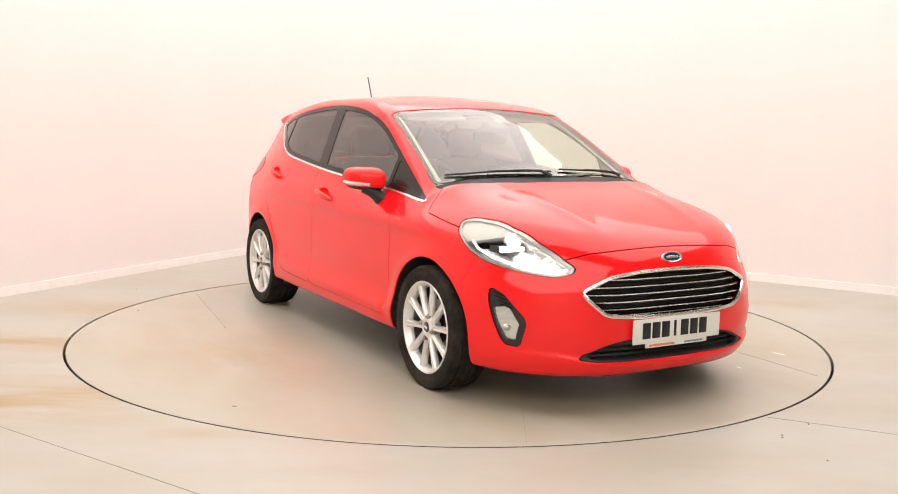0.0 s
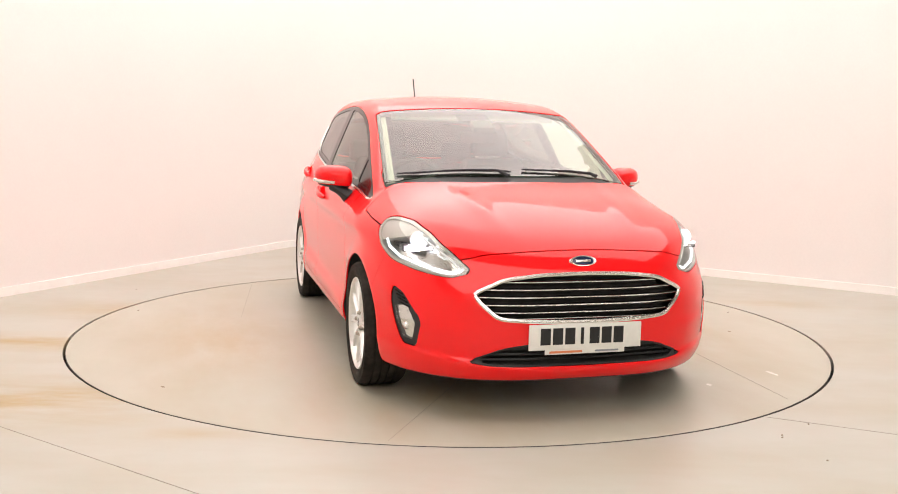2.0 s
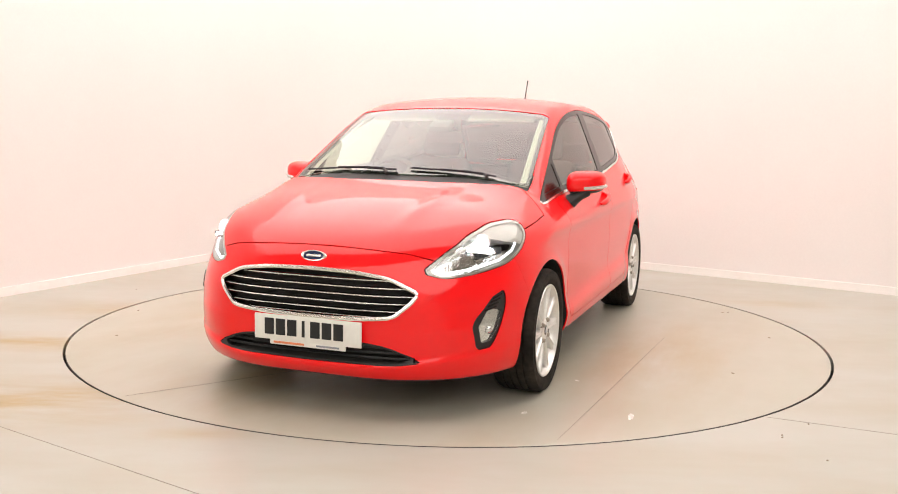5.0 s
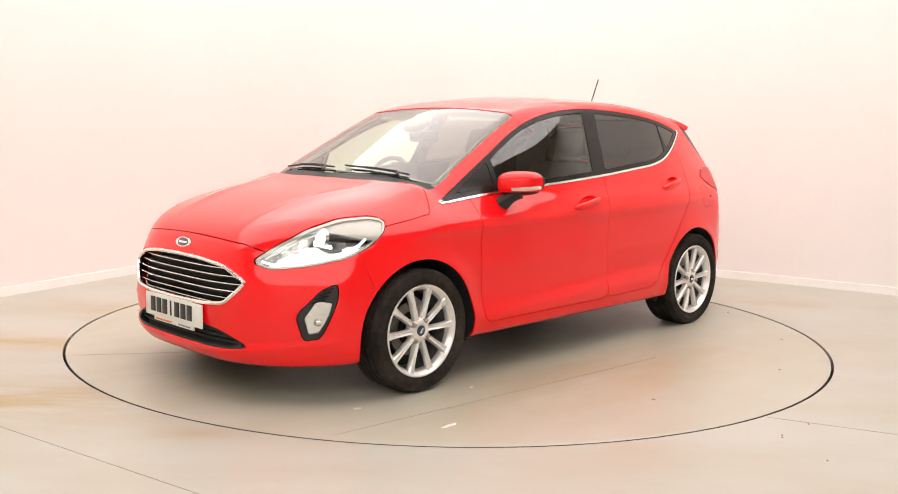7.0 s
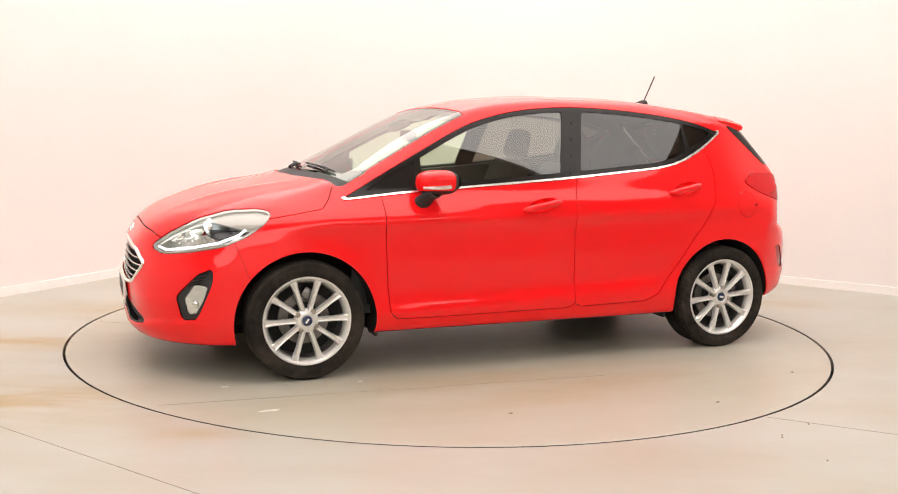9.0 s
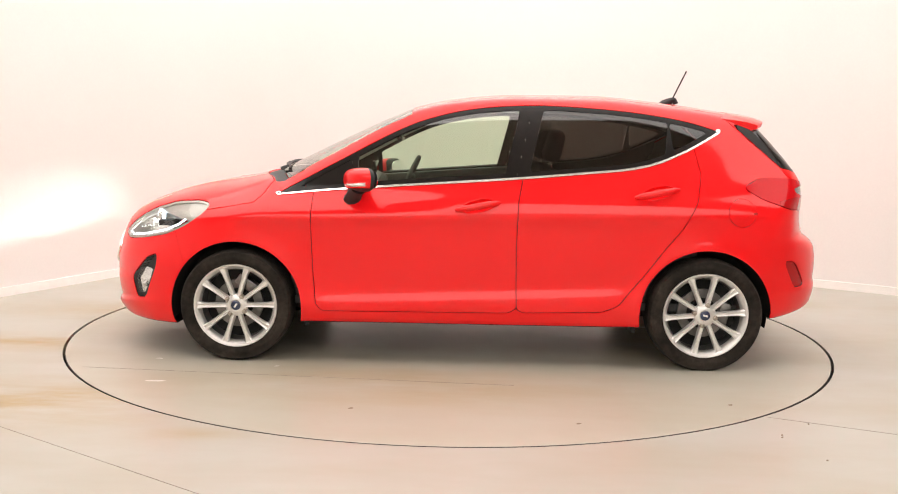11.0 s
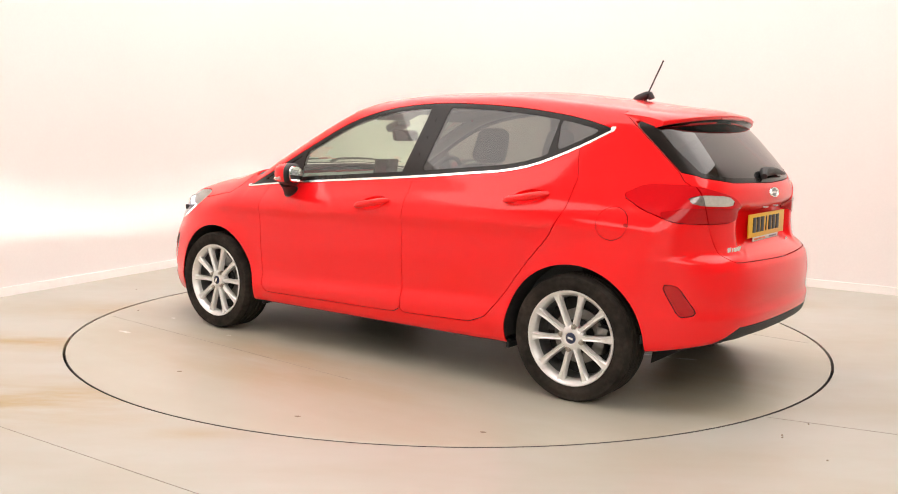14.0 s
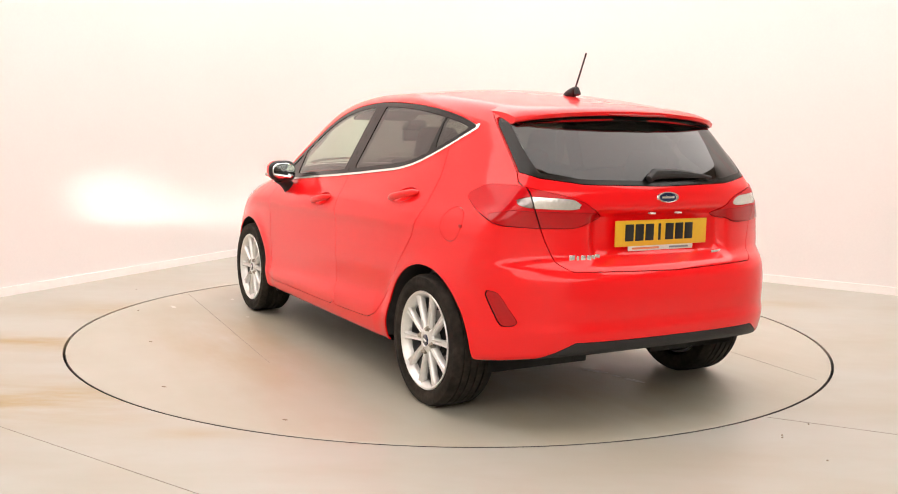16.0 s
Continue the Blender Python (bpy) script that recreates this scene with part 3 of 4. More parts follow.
def edge_rod(pts, place, r, lift=0.0, closed=True, step=0.02):
    """Points along an outline, set down on the skin."""
    P = [Vector(p) for p in pts]
    out = []
    for i in range(len(P) if closed else len(P) - 1):
        a, b = P[i], P[(i + 1) % len(P)]
        n = max(1, int((b - a).length / step))
        out += [a + (b - a) * (j / n) for j in range(n)]
    if not closed:
        out.append(P[-1])
    Q = place(np.array([p.x for p in out]), np.array([p.y for p in out]))
    Q = Q + normal_at(Q) * lift
    return tube(Q, r, 6, closed=closed)


def build_wheel():
    """A wheel at the origin, its outer face towards +y."""
    w = new("wheel")
    R, ri = 0.294, 0.214
    prof = [(ri - 0.004, -0.155), (0.245, -0.172), (0.275, -0.173), (0.286, -0.160), (R - 0.001, -0.146)]
    for g in (-0.115, -0.08, -0.045, -0.010):
        prof += [(R, g - 0.005), (R - 0.008, g - 0.0035), (R - 0.008, g + 0.0035), (R, g + 0.005)]
    prof += [(R - 0.001, 0.014), (0.286, 0.027), (0.282, 0.034), (0.272, 0.0355), (0.262, 0.0345), (0.258, 0.0365), (0.240, 0.034), (0.226, 0.026), (ri - 0.004, 0.020)]
    part("tyre", lathe(prof, 96), RUBBER, w, "black rubber tyre with four grooves")
    rim = new("rim")
    rim.parent = w
    barrel = lathe([(0.190, -0.150), (0.200, -0.140), (0.196, -0.02), (0.203, 0.010), (0.217, 0.020), (0.2205, 0.026), (0.218, 0.030), (0.212, 0.0285), (0.205, 0.019), (0.200, 0.012), (0.193, 0.0), (0.188, -0.13)], 96)
    part("rim_ring", barrel, ALLOY, rim)
    # same alloy as the ring, coloured darker to stand for shade behind the spokes
    part("rim_barrel", lathe([(0.187, -0.150), (0.187, -0.012), (0.1865, -0.012), (0.184, -0.150)], 64), BARREL, rim, "inner barrel with its shade put into the colour")
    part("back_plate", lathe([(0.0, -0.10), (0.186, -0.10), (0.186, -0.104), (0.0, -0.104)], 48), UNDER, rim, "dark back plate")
    hub = lathe([(0.0, 0.016), (0.026, 0.016), (0.030, 0.020), (0.042, 0.018), (0.054, 0.012), (0.060, 0.004), (0.058, -0.03), (0.0, -0.03)], 48)
    part("hub", hub, ALLOY, rim)
    spoke = bmesh.new()
    rings = []
    for r, hw, y0, th in ((0.040, 0.0125, 0.012, 0.03), (0.085, 0.0125, 0.0145, 0.028), (0.13, 0.0125, 0.016, 0.026), (0.17, 0.0145, 0.017, 0.026), (0.195, 0.0185, 0.017, 0.026), (0.209, 0.026, 0.019, 0.02)):
        ring = [(-hw, y0 - th), (-hw, y0 - 0.006), (-hw * 0.62, y0 + 0.002), (-hw * 0.2, y0 - 0.002), (hw * 0.2, y0 - 0.002), (hw * 0.62, y0 + 0.002), (hw, y0 - 0.006), (hw, y0 - th)]
        rings.append([spoke.verts.new((a, b, r)) for a, b in ring])
    for p, q in zip(rings[:-1], rings[1:]):
        for j in range(8):
            spoke.faces.new((p[j], p[(j + 1) % 8], q[(j + 1) % 8], q[j]))
    spoke.faces.new(rings[0])
    spoke.faces.new(rings[-1])
    bmesh.ops.recalc_face_normals(spoke, faces=spoke.faces)
    first = part("spoke", spoke, ALLOY, rim)
    for i in range(10):
        o = first if i == 0 else new("spoke", first.data)
        o.parent = rim
        o.matrix_basis = pose(0, 0, 0, 0, 36 * i, 0)
    nut = part("wheel_nut", lathe([(0.0, 0.027), (0.007, 0.027), (0.0095, 0.024), (0.010, 0.016), (0.0135, 0.016), (0.014, 0.0)], 12), NUT, rim, "dark steel wheel nut")
    for i in range(4):
        o = nut if i == 0 else new("wheel_nut", nut.data)
        if i:
            tagged(o, "dark steel wheel nut")
        o.parent = rim
        a = radians(90 * i)
        o.matrix_basis = pose(0.054 * math.cos(a), 0.0, 0.054 * math.sin(a))
    part("centre_cap", lathe([(0.0, 0.021), (0.020, 0.0205), (0.025, 0.018), (0.026, 0.012)], 32), BLUE, rim, "dark blue centre cap")
    b = block((0.026, 0.003, 0.010), (0, 0.0215, 0), 0.001)
    part("badge_mark", b, WHITE_TRIM, rim, "small pale mark")
    disc = lathe([(0.06, -0.06), (0.128, -0.06), (0.128, -0.082), (0.06, -0.082)], 48)
    part("brake_disc", disc, STEEL, w, "grey steel brake disc")
    part("brake_drum", lathe([(0.0, -0.045), (0.075, -0.045), (0.08, -0.055), (0.08, -0.12), (0.0, -0.12)], 32), UNDER, w)
    part("caliper", block((0.06, 0.06, 0.13), (-0.11, -0.075, 0.02), 0.012), STEEL, w, "grey cast brake caliper")
    return w


def build_seat(name, x, y, car, wide=0.50, rear_row=False):
    s = new(name)
    s.parent = car
    s.location = (x, y, 0)
    part("seat_cushion", block((0.50, wide, 0.16), (0.05, 0, 0.46), 0.06, (0, -6, 0), 4), FABRIC, s)
    part("backrest", block((0.15, wide, 0.62 if not rear_row else 0.55), (-0.27, 0, 0.76 if not rear_row else 0.72), 0.06, (0, -20, 0), 4, taper=0.10), FABRIC, s)
    heads = ((0, 0.26),) if wide < 0.7 else ((0.36, 0.25), (-0.36, 0.25))
    for dy, w in heads:
        hz, hx = (1.16, -0.41) if not rear_row else (1.08, -0.40)
        part("headrest", block((0.10, w, 0.19 if not rear_row else 0.16), (hx, dy, hz), 0.045, (0, -14, 0), 4, taper=0.12), FABRIC, s)
        for k in (-0.055, 0.055):
            part("headrest_post", tube([(hx + 0.03, dy + k, hz - 0.16), (hx, dy + k, hz - 0.05)], 0.006), CHROME, s)
    return s


def build_mirror(s, car):
    """Door mirror on side s (1 left, -1 right): red cap, black foot, turn signal, glass."""
    m = new("door_mirror")
    m.parent = car
    m.location = (0.60, s * 0.785, 0.918)
    V, N, F = [], [], []
    nu, nv = 28, 20
    for i in range(nu):
        for j in range(nv):
            th, ph = math.pi * (j + 0.5) / nv, 2 * math.pi * i / nu
            x, y, z = math.sin(th) * math.cos(ph), math.cos(th), math.sin(th) * math.sin(ph)
            q = lambda v, e: math.copysign(abs(v) ** e, v)
            cx = (0.103 if x > 0 else 0.034) * q(x, 0.75)
            cy = 0.098 * q(y, 0.62)
            cz = 0.063 * q(z, 0.72) * (1 - 0.12 * y)
            V.append((cx - 0.02 - 0.42 * (cy + 0.05), s * (0.087 + cy), 0.055 + cz + 0.05 * cy))
    for i in range(nu):
        for j in range(nv - 1):
            f = (i * nv + j, i * nv + j + 1, (i + 1) % nu * nv + j + 1, (i + 1) % nu * nv + j)
            F.append(f[::-1] if s > 0 else f)
    for j in (0, nv - 1):
        f = tuple(i * nv + j for i in range(nu))
        F.append(f)
    V = np.array(V)
    F = [t for f in F for t in ((f[0], f[k], f[k + 1]) for k in range(1, len(f) - 1))]
    bm = bmesh.new()
    vs = [bm.verts.new(v) for v in V]
    for f in F:
        if len(set(f)) == 3:
            try:
                bm.faces.new([vs[k] for k in f])
            except ValueError:
                pass
    bmesh.ops.recalc_face_normals(bm, faces=bm.faces)
    bm.normal_update()
    Vn = np.array([v.co for v in bm.verts])
    Nn = np.array([v.normal for v in bm.verts])
    bm.verts.index_update()
    Ff = np.array([[v.index for v in f.verts] for f in bm.faces])
    bm.free()
    M = (Vn, Nn, Ff)
    low = lambda V, N: V[:, 2] - 0.010 - 0.06 * (np.abs(V[:, 1]) - 0.087)
    under, cap = split(M, low, 0.002)
    back = lambda V, N: V[:, 0] + 0.020 + 0.42 * (np.abs(V[:, 1]) - 0.037)
    bezel, cap = split(cap, back, 0.001)
    panel("mirror_cap", cap, PAINT, m, "glossy red cap", 0.004)
    panel("mirror_bezel", bezel, PLASTIC, m, "black bezel", 0.004)
    panel("mirror_base", under, PLASTIC, m, "black plastic lower shell", 0.004)
    part("mirror_signal", tube([(0.051, s * 0.09, 0.027), (0.032, s * 0.14, 0.029), (-0.010, s * 0.176, 0.033), (-0.055, s * 0.187, 0.037)], 0.010, 8), TAIL_CLEAR, m, "clear turn signal strip")
    part("mirror_foot", tube([(0.030, s * 0.01, -0.052), (0.024, s * 0.03, -0.034), (0.012, s * 0.055, -0.012), (-0.01, s * 0.09, 0.012)], 0.045, 12, flat=0.8, ends=[1.15, 0.95, 0.9, 1.0]), PLASTIC, m, "black plastic foot")
    g = lathe([(0.0, 0.004), (0.9, 0.002), (1.0, -0.003)], 32, axis="X")
    for v in g.verts:
        sy, sz = v.co.y, v.co.z
        v.co = Vector((-0.0595 - v.co.x - 0.42 * (0.05 + 0.084 * math.copysign(abs(sy) ** 0.75, sy)), s * (0.087 + 0.084 * math.copysign(abs(sy) ** 0.75, sy)), 0.057 + 0.047 * math.copysign(abs(sz) ** 0.8, sz) + 0.004 * sy))
    bmesh.ops.recalc_face_normals(g, faces=g.faces)
    part("mirror_glass", g, MIRROR, m, "mirror glass")


def build_plate(car, at, rz, mat, label):
    """A number plate with plain bars for its characters and a dealer strip below."""
    p = new("number_plate")
    p.parent = car
    p.matrix_basis = pose(*at, 0, 0, rz)
    part("plate_board", block((0.008, 0.52, 0.111), (0, 0, 0), 0.003), mat, p, label)
    x = -0.185
    for i in range(7):
        if i == 4:
            x += 0.033
        w = 0.014 if i == 3 else 0.046
        part("character_bar", block((0.003, w, 0.072), (0.0045, x, 0.003), 0.001), INK, p, "black bar")
        x += w + 0.010
    part("dealer_strip", block((0.006, 0.37, 0.030), (-0.002, 0.0, -0.062), 0.003), WHITE_PLATE, p, "white dealer strip")
    part("print_bar", block((0.002, 0.15, 0.009), (0.0015, -0.09, -0.066), 0.0005), ORANGE_INK, p, "orange bar")
    part("print_bar", block((0.002, 0.11, 0.008), (0.0015, 0.10, -0.066), 0.0005), GREY_INK, p, "grey bar")


def build_badge(car, at, tilt, size, name):
    b = new(name)
    b.parent = car
    b.matrix_basis = pose(*at, 0, tilt, 0)
    ring = lathe([(0.76, 0.0), (0.80, 0.10), (0.94, 0.12), (1.0, 0.0)], 48, axis="X")
    oval = lathe([(0.0, 0.06), (0.6, 0.05), (0.83, 0.02)], 48, axis="X")
    for g in (ring, oval):
        for v in g.verts:
            v.co = Vector((v.co.x * 0.05, v.co.y * size, v.co.z * size * 0.40))
    part("badge_ring", ring, CHROME, b, "chrome oval ring")
    part("badge_oval", oval, BLUE, b, "dark blue oval")
    part("badge_mark", block((0.004, size * 1.1, size * 0.16), (0.003, 0, 0), 0.001), CHROME, b, "pale bar")


CUP, HANDLES = (0.092, 0.034), {"front_door": (-0.03, 0.846), "rear_door": (-0.97, 0.930)}


def handle(car, x, z, s):
    """Red pull handle with a scooped recess behind it."""
    h = new("door_handle")
    h.parent = car
    L, slope = 0.118, -0.19
    t = np.linspace(-1, 1, 13)
    pts = on_side(x + t * L, z + slope * t * L, s)
    pts[:, 1] += s * (0.024 * (1 - np.abs(t) ** 3) + 0.004)
    ends = [max(0.35, (1 - abs(k) ** 5) ** 0.5) for k in t]
    part("handle_grip", tube(pts, 0.0155, 12, flat=1.15, ends=ends), PAINT, h, "red painted grip")
    b = lathe([(0.0, -0.034), (0.5, -0.030), (0.82, -0.016), (0.95, -0.004), (1.0, 0.0005), (1.05, 0.001)], 40)
    c = np.array([v.co for v in b.verts])
    q = on_side(x - 0.005 + c[:, 0] * CUP[0], z + 0.001 + slope * c[:, 0] * CUP[0] + c[:, 2] * CUP[1], s)
    for v, p in zip(b.verts, q):
        v.co = Vector((p[0], p[1] + s * v.co.y * 0.9, p[2]))
    bmesh.ops.recalc_face_normals(b, faces=b.faces)
    part("handle_cup", b, PAINT, h, "scooped red recess")


def build_headlight(M, s, car):
    lamp = new("headlight")
    lamp.parent = car
    panel("lens", M, LENS, lamp, "clear lens", 0.006).visible_shadow = False
    V, N, F = M
    Vb = V - N / np.linalg.norm(N, axis=1, keepdims=True) * 0.075
    c = Vb.mean(0)
    Vb = c + (Vb - c) * np.array([0.97, 0.97, 0.97])
    x0, y0, cz = 1.695, s * 0.655, 0.712
    hole = lambda V, N: np.maximum(np.abs(V[:, 2] - cz) - 0.0125, np.abs(V[:, 1] - y0) - 0.064)
    panel("bucket", split((Vb, N, F), hole)[1], FACETS, lamp, "faceted bright chrome bucket", 0)
    # side walls of the bucket
    rim_mesh = clip(M, lambda V, N: -0.002 - sd_poly(V[:, 0], V[:, 2], LAMP_XZ))
    panel("bezel", rim_mesh, LAMP_GREY, lamp, "grey satin bezel", 0.075, -0.004)
    wing = clip(M, lambda V, N: sd_poly(V[:, 0], V[:, 2], [(1.36, 0.86), (1.40, 0.77), (1.50, 0.735), (1.58, 0.752), (1.68, 0.778), (1.82, 0.765), (1.74, 0.84)]))
    panel("housing_wing", wing, LAMP_GREY, lamp, "smoky grey housing wing", 0.02, -0.012)
    inner = [(1.925, 0.645), (1.895, 0.632), (1.78, 0.650), (1.66, 0.678), (1.575, 0.714), (1.535, 0.745)]
    pts = np.array([on_side(x, z, s) for x, z in inner])
    pts = pts - normal_at(pts) * 0.014
    part("daylight_strip", tube(pts, 0.0058, 8), LED, lamp, "glowing white daytime strip")
    up = [(1.915, 0.655), (1.86, 0.697), (1.78, 0.742), (1.71, 0.770)]
    pts = np.array([on_side(x, z, s) for x, z in up])
    pts = pts - normal_at(pts) * 0.012
    part("daylight_strip", tube(pts, 0.0045, 8), WHITE_TRIM, lamp, "pale upper light guide")
    # projector: glowing slot with the beam source set deep behind it
    shroud = bmesh.new()
    for w, h, dx, dy, dz in ((0.13, 0.004, 0, 0, 0.012), (0.13, 0.004, 0, 0, -0.012)):
        block((0.075, w, h), (x0 - 0.042 + dx, y0 + dy, cz + dz), 0, bm=shroud)
    for k in (-1, 1):
        block((0.075, 0.004, 0.028), (x0 - 0.042, y0 + k * 0.067, cz), 0, bm=shroud)
    block((0.004, 0.138, 0.028), (x0 - 0.080, y0, cz), 0, bm=shroud)
    part("beam_shroud", shroud, PLASTIC, lamp, "black shroud", smooth=False)
    part("beam_source", block((0.003, 0.05, 0.008), (x0 - 0.076, y0, cz + 0.003), 0), LAMP, lamp, "glowing beam source")
    bowl = lathe([(0.0, 0.020), (0.018, 0.016), (0.030, 0.002), (0.033, -0.01)], 32, (x0 + 0.0, y0, cz + 0.036), "X")
    part("projector", bowl, GLOW, lamp, "bright white projector lens")
    bowl = lathe([(0.034, -0.012), (0.036, 0.006), (0.038, 0.008), (0.040, -0.012)], 32, (x0, y0, cz + 0.036), "X")
    part("projector_ring", bowl, CHROME, lamp, "chrome ring")
    for k, (ax, az) in enumerate(((1.80, 0.690), (1.84, 0.682), (1.872, 0.670))):
        q = on_side(ax, az, s)
        part("reflector_cell", block((0.035, 0.05, 0.050 - 0.006 * k), (ax - 0.03, q[1] - s * 0.075, az + 0.012), 0.008, (0, -10, s * -35)), CHROME, lamp, "chrome reflector cell")


def build_car():
    car = new("car")
    tagged(car, "glossy red five-door hatchback with lit headlights on the turntable", "car")
    M = car_skin()
    arch = lambda V, N: np.maximum(np.minimum(np.hypot(V[:, 0] - AXLE_F, V[:, 2] - 0.280), np.hypot(V[:, 0] - AXLE_R, V[:, 2] - 0.283)) - ARCH, 0.5 - np.abs(V[:, 1]))
    M = split(M, arch)[1]
    under, M = split(M, lambda V, N: np.maximum(N[:, 2] + np.where(V[:, 0] > 1.5, 0.86, 0.82), V[:, 2] - 0.42))
    panel("underbody", under, UNDER, car, "black underbody", 0)
    skirt = lambda V, N: np.maximum(V[:, 2] - np.interp(np.abs(V[:, 1]), [0.0, 0.50, 0.72], [0.385, 0.382, 0.26]), V[:, 0] + 1.5)
    piece, M = split(M, skirt, 0.003)
    panel("rear_skirt", piece, PLASTIC, car, "matt black plastic lower bumper skirt", 0.02)
    for s in (1, -1):
        piece, M = split(M, xz(LAMP_XZ, s, 0.008), 0.003)
        build_headlight(piece, s, car)
        piece, M = split(M, xz(FOG_XZ, s, 0.006), 0.003)
        fog = new("fog_light")
        fog.parent = car
        lens, rest = split(piece, xz([(1.822, 0.400), (1.806, 0.330), (1.774, 0.336), (1.742, 0.400), (1.722, 0.462), (1.775, 0.472)], s, 0.004), 0.002)
        panel("fog_surround", rest, PLASTIC, fog, "black plastic surround", 0.02, -0.006)
        panel("fog_lens", lens, LENS, fog, "clear lens", 0.004, -0.004).visible_shadow = False
        panel("fog_reflector", lens, FACETS, fog, "faceted chrome reflector", 0.0, -0.016)
        q = on_side(1.782, 0.395, s)
        part("fog_bulb", lathe([(0.0, 0.012), (0.011, 0.009), (0.017, 0.0), (0.020, -0.012)], 24, (q[0] - 0.010, q[1] - s * 0.016, q[2] - 0.015), "X"), CHROME, fog, "round chrome lamp")
        for k in range(4):
            z = 0.545 - 0.017 * k
            a, b = on_side(1.71 + 0.012 * k, z - 0.012, s), on_side(1.755 + 0.014 * k, z - 0.026, s)
            part("fog_slat", tube([a, (a + b) / 2 + normal_at(np.array([(a + b) / 2]))[0] * 0.002, b], 0.0035, 6), GLOSS, fog, "thin black slat")
    # grille
    piece, M = split(M, yz(GRILLE_YZ, 1.6), 0.004)
    grille = new("grille")
    grille.parent = car
    panel("grille_backing", piece, UNDER, grille, "black mesh backing", 0, -0.045)
    part("grille_frame", edge_rod(GRILLE_YZ, on_front, 0.0092, 0.002), CHROME, grille, "bright chrome surround")
    for z in (0.603, 0.571, 0.539, 0.507, 0.475, 0.449):
        ys = [y for y in np.linspace(-0.5, 0.5, 201) if sd_poly(np.array([y]), np.array([z]), GRILLE_YZ)[0] < -0.006]
        yy = np.linspace(ys[0], ys[-1], 25)
        row = on_front(yy, z - 0.002 * np.abs(yy))
        part("grille_bar", tube([(p[0] - 0.024, p[1], p[2] - 0.004) for p in row], 0.011, 8, flat=0.75), GLOSS, grille, "black bar")
        part("grille_strip", tube([(p[0] - 0.0135, p[1], p[2] - 0.002) for p in row], 0.0024, 6), CHROME, grille, "thin chrome strip")
    piece, M = split(M, yz(INTAKE_YZ, 1.6), 0.003)
    intake = new("lower_intake")
    intake.parent = car
    panel("intake_backing", piece, UNDER, intake, "black backing", 0, -0.05)
    panel("intake_lip", clip(piece, lambda V, N: -0.008 - sd_poly(V[:, 1], V[:, 2], INTAKE_YZ)), PLASTIC, intake, "black lip", 0.05, -0.002)
    for z in (0.266, 0.290, 0.314):
        ys = [y for y in np.linspace(-0.52, 0.52, 201) if sd_poly(np.array([y]), np.array([z]), INTAKE_YZ)[0] < -0.006]
        row = on_front(np.linspace(ys[0], ys[-1], 25), z)
        part("intake_slat", tube([(p[0] - 0.022, p[1], p[2]) for p in row], 0.006, 6), PLASTIC, intake, "black slat")
    # glasshouse
    for s in (1, -1):
        dlo, M = split(M, xz(DLO_XZ, s, 0.0, 0.4), 0.003)
        strip = lambda V, N: np.maximum(sd_line(V[:, 0], V[:, 2], SILL_LINE) - 0.0145 * np.clip(np.abs(N[:, 1]), 0.25, 1), 0.4 - V[:, 1] * s)
        piece, M = split(M, strip, 0.001)
        panel("window_chrome_strip", piece, CHROME, car, "bright chrome window sill strip", 0.012, 0.004)
        inset = lambda V: sd_poly(V[:, 0], V[:, 2], DLO_XZ) + 0.024
        sill = lambda V: 0.008 - sd_line(V[:, 0], V[:, 2], SILL_LINE)
        lean = lambda V, a: V[:, 0] - a - 0.23 * (1.0 - V[:, 2])
        panes = ((lambda V, N: np.maximum(np.maximum(inset(V), sill(V)), 0.645 - V[:, 0]), GLOSS, "fixed dark quarter glass"),
                 (lambda V, N: np.maximum(np.maximum(inset(V), sill(V)), np.maximum(V[:, 0] - 0.612, -lean(V, -0.17))), CLEAR, "green-tinted door glass"),
                 (lambda V, N: np.maximum(np.maximum(inset(V), sill(V)), np.maximum(lean(V, -0.295), -1.02 - 0.12 * (1.12 - V[:, 2]) * -1 - V[:, 0])), PRIVACY, "dark privacy door glass"),
                 (lambda V, N: np.maximum(np.maximum(inset(V), sill(V)), V[:, 0] + 1.07 + 0.12 * (V[:, 2] - 1.12) * -1), PRIVACY, "dark privacy quarter glass"))
        for f, mat, lab in panes:
            g, dlo = split(dlo, f, 0.002)
            panel("side_window", g, mat, car, lab, 0.004, -0.004)
        split_b = lambda V, N: np.abs(lean(V, -0.232)) - 0.003
        dlo = split(dlo, split_b)[1]
        panel("pillar_trim", dlo, GLOSS, car, "black pillar and window frame trim", 0.02, -0.001)
    screen = lambda V, N: np.maximum(np.maximum(np.abs(V[:, 1]) - 0.588 - 0.122 * (V[:, 0] - 0.3), 0.345 - 0.03 * V[:, 1] ** 2 - V[:, 0]), np.maximum(V[:, 0] - 1.115 + 0.27 * V[:, 1] ** 2, 0.9 - V[:, 2]))
    glassM, M = split(M, screen, 0.004)
    panel("windscreen", glassM, CLEAR, car, "clear green-tinted windscreen", 0.005, -0.003)
    bandM = clip(glassM, lambda V, N: -0.02 - screen(V, N))
    panel("windscreen_border", bandM, GLOSS, car, "black printed border", 0.0, -0.007)
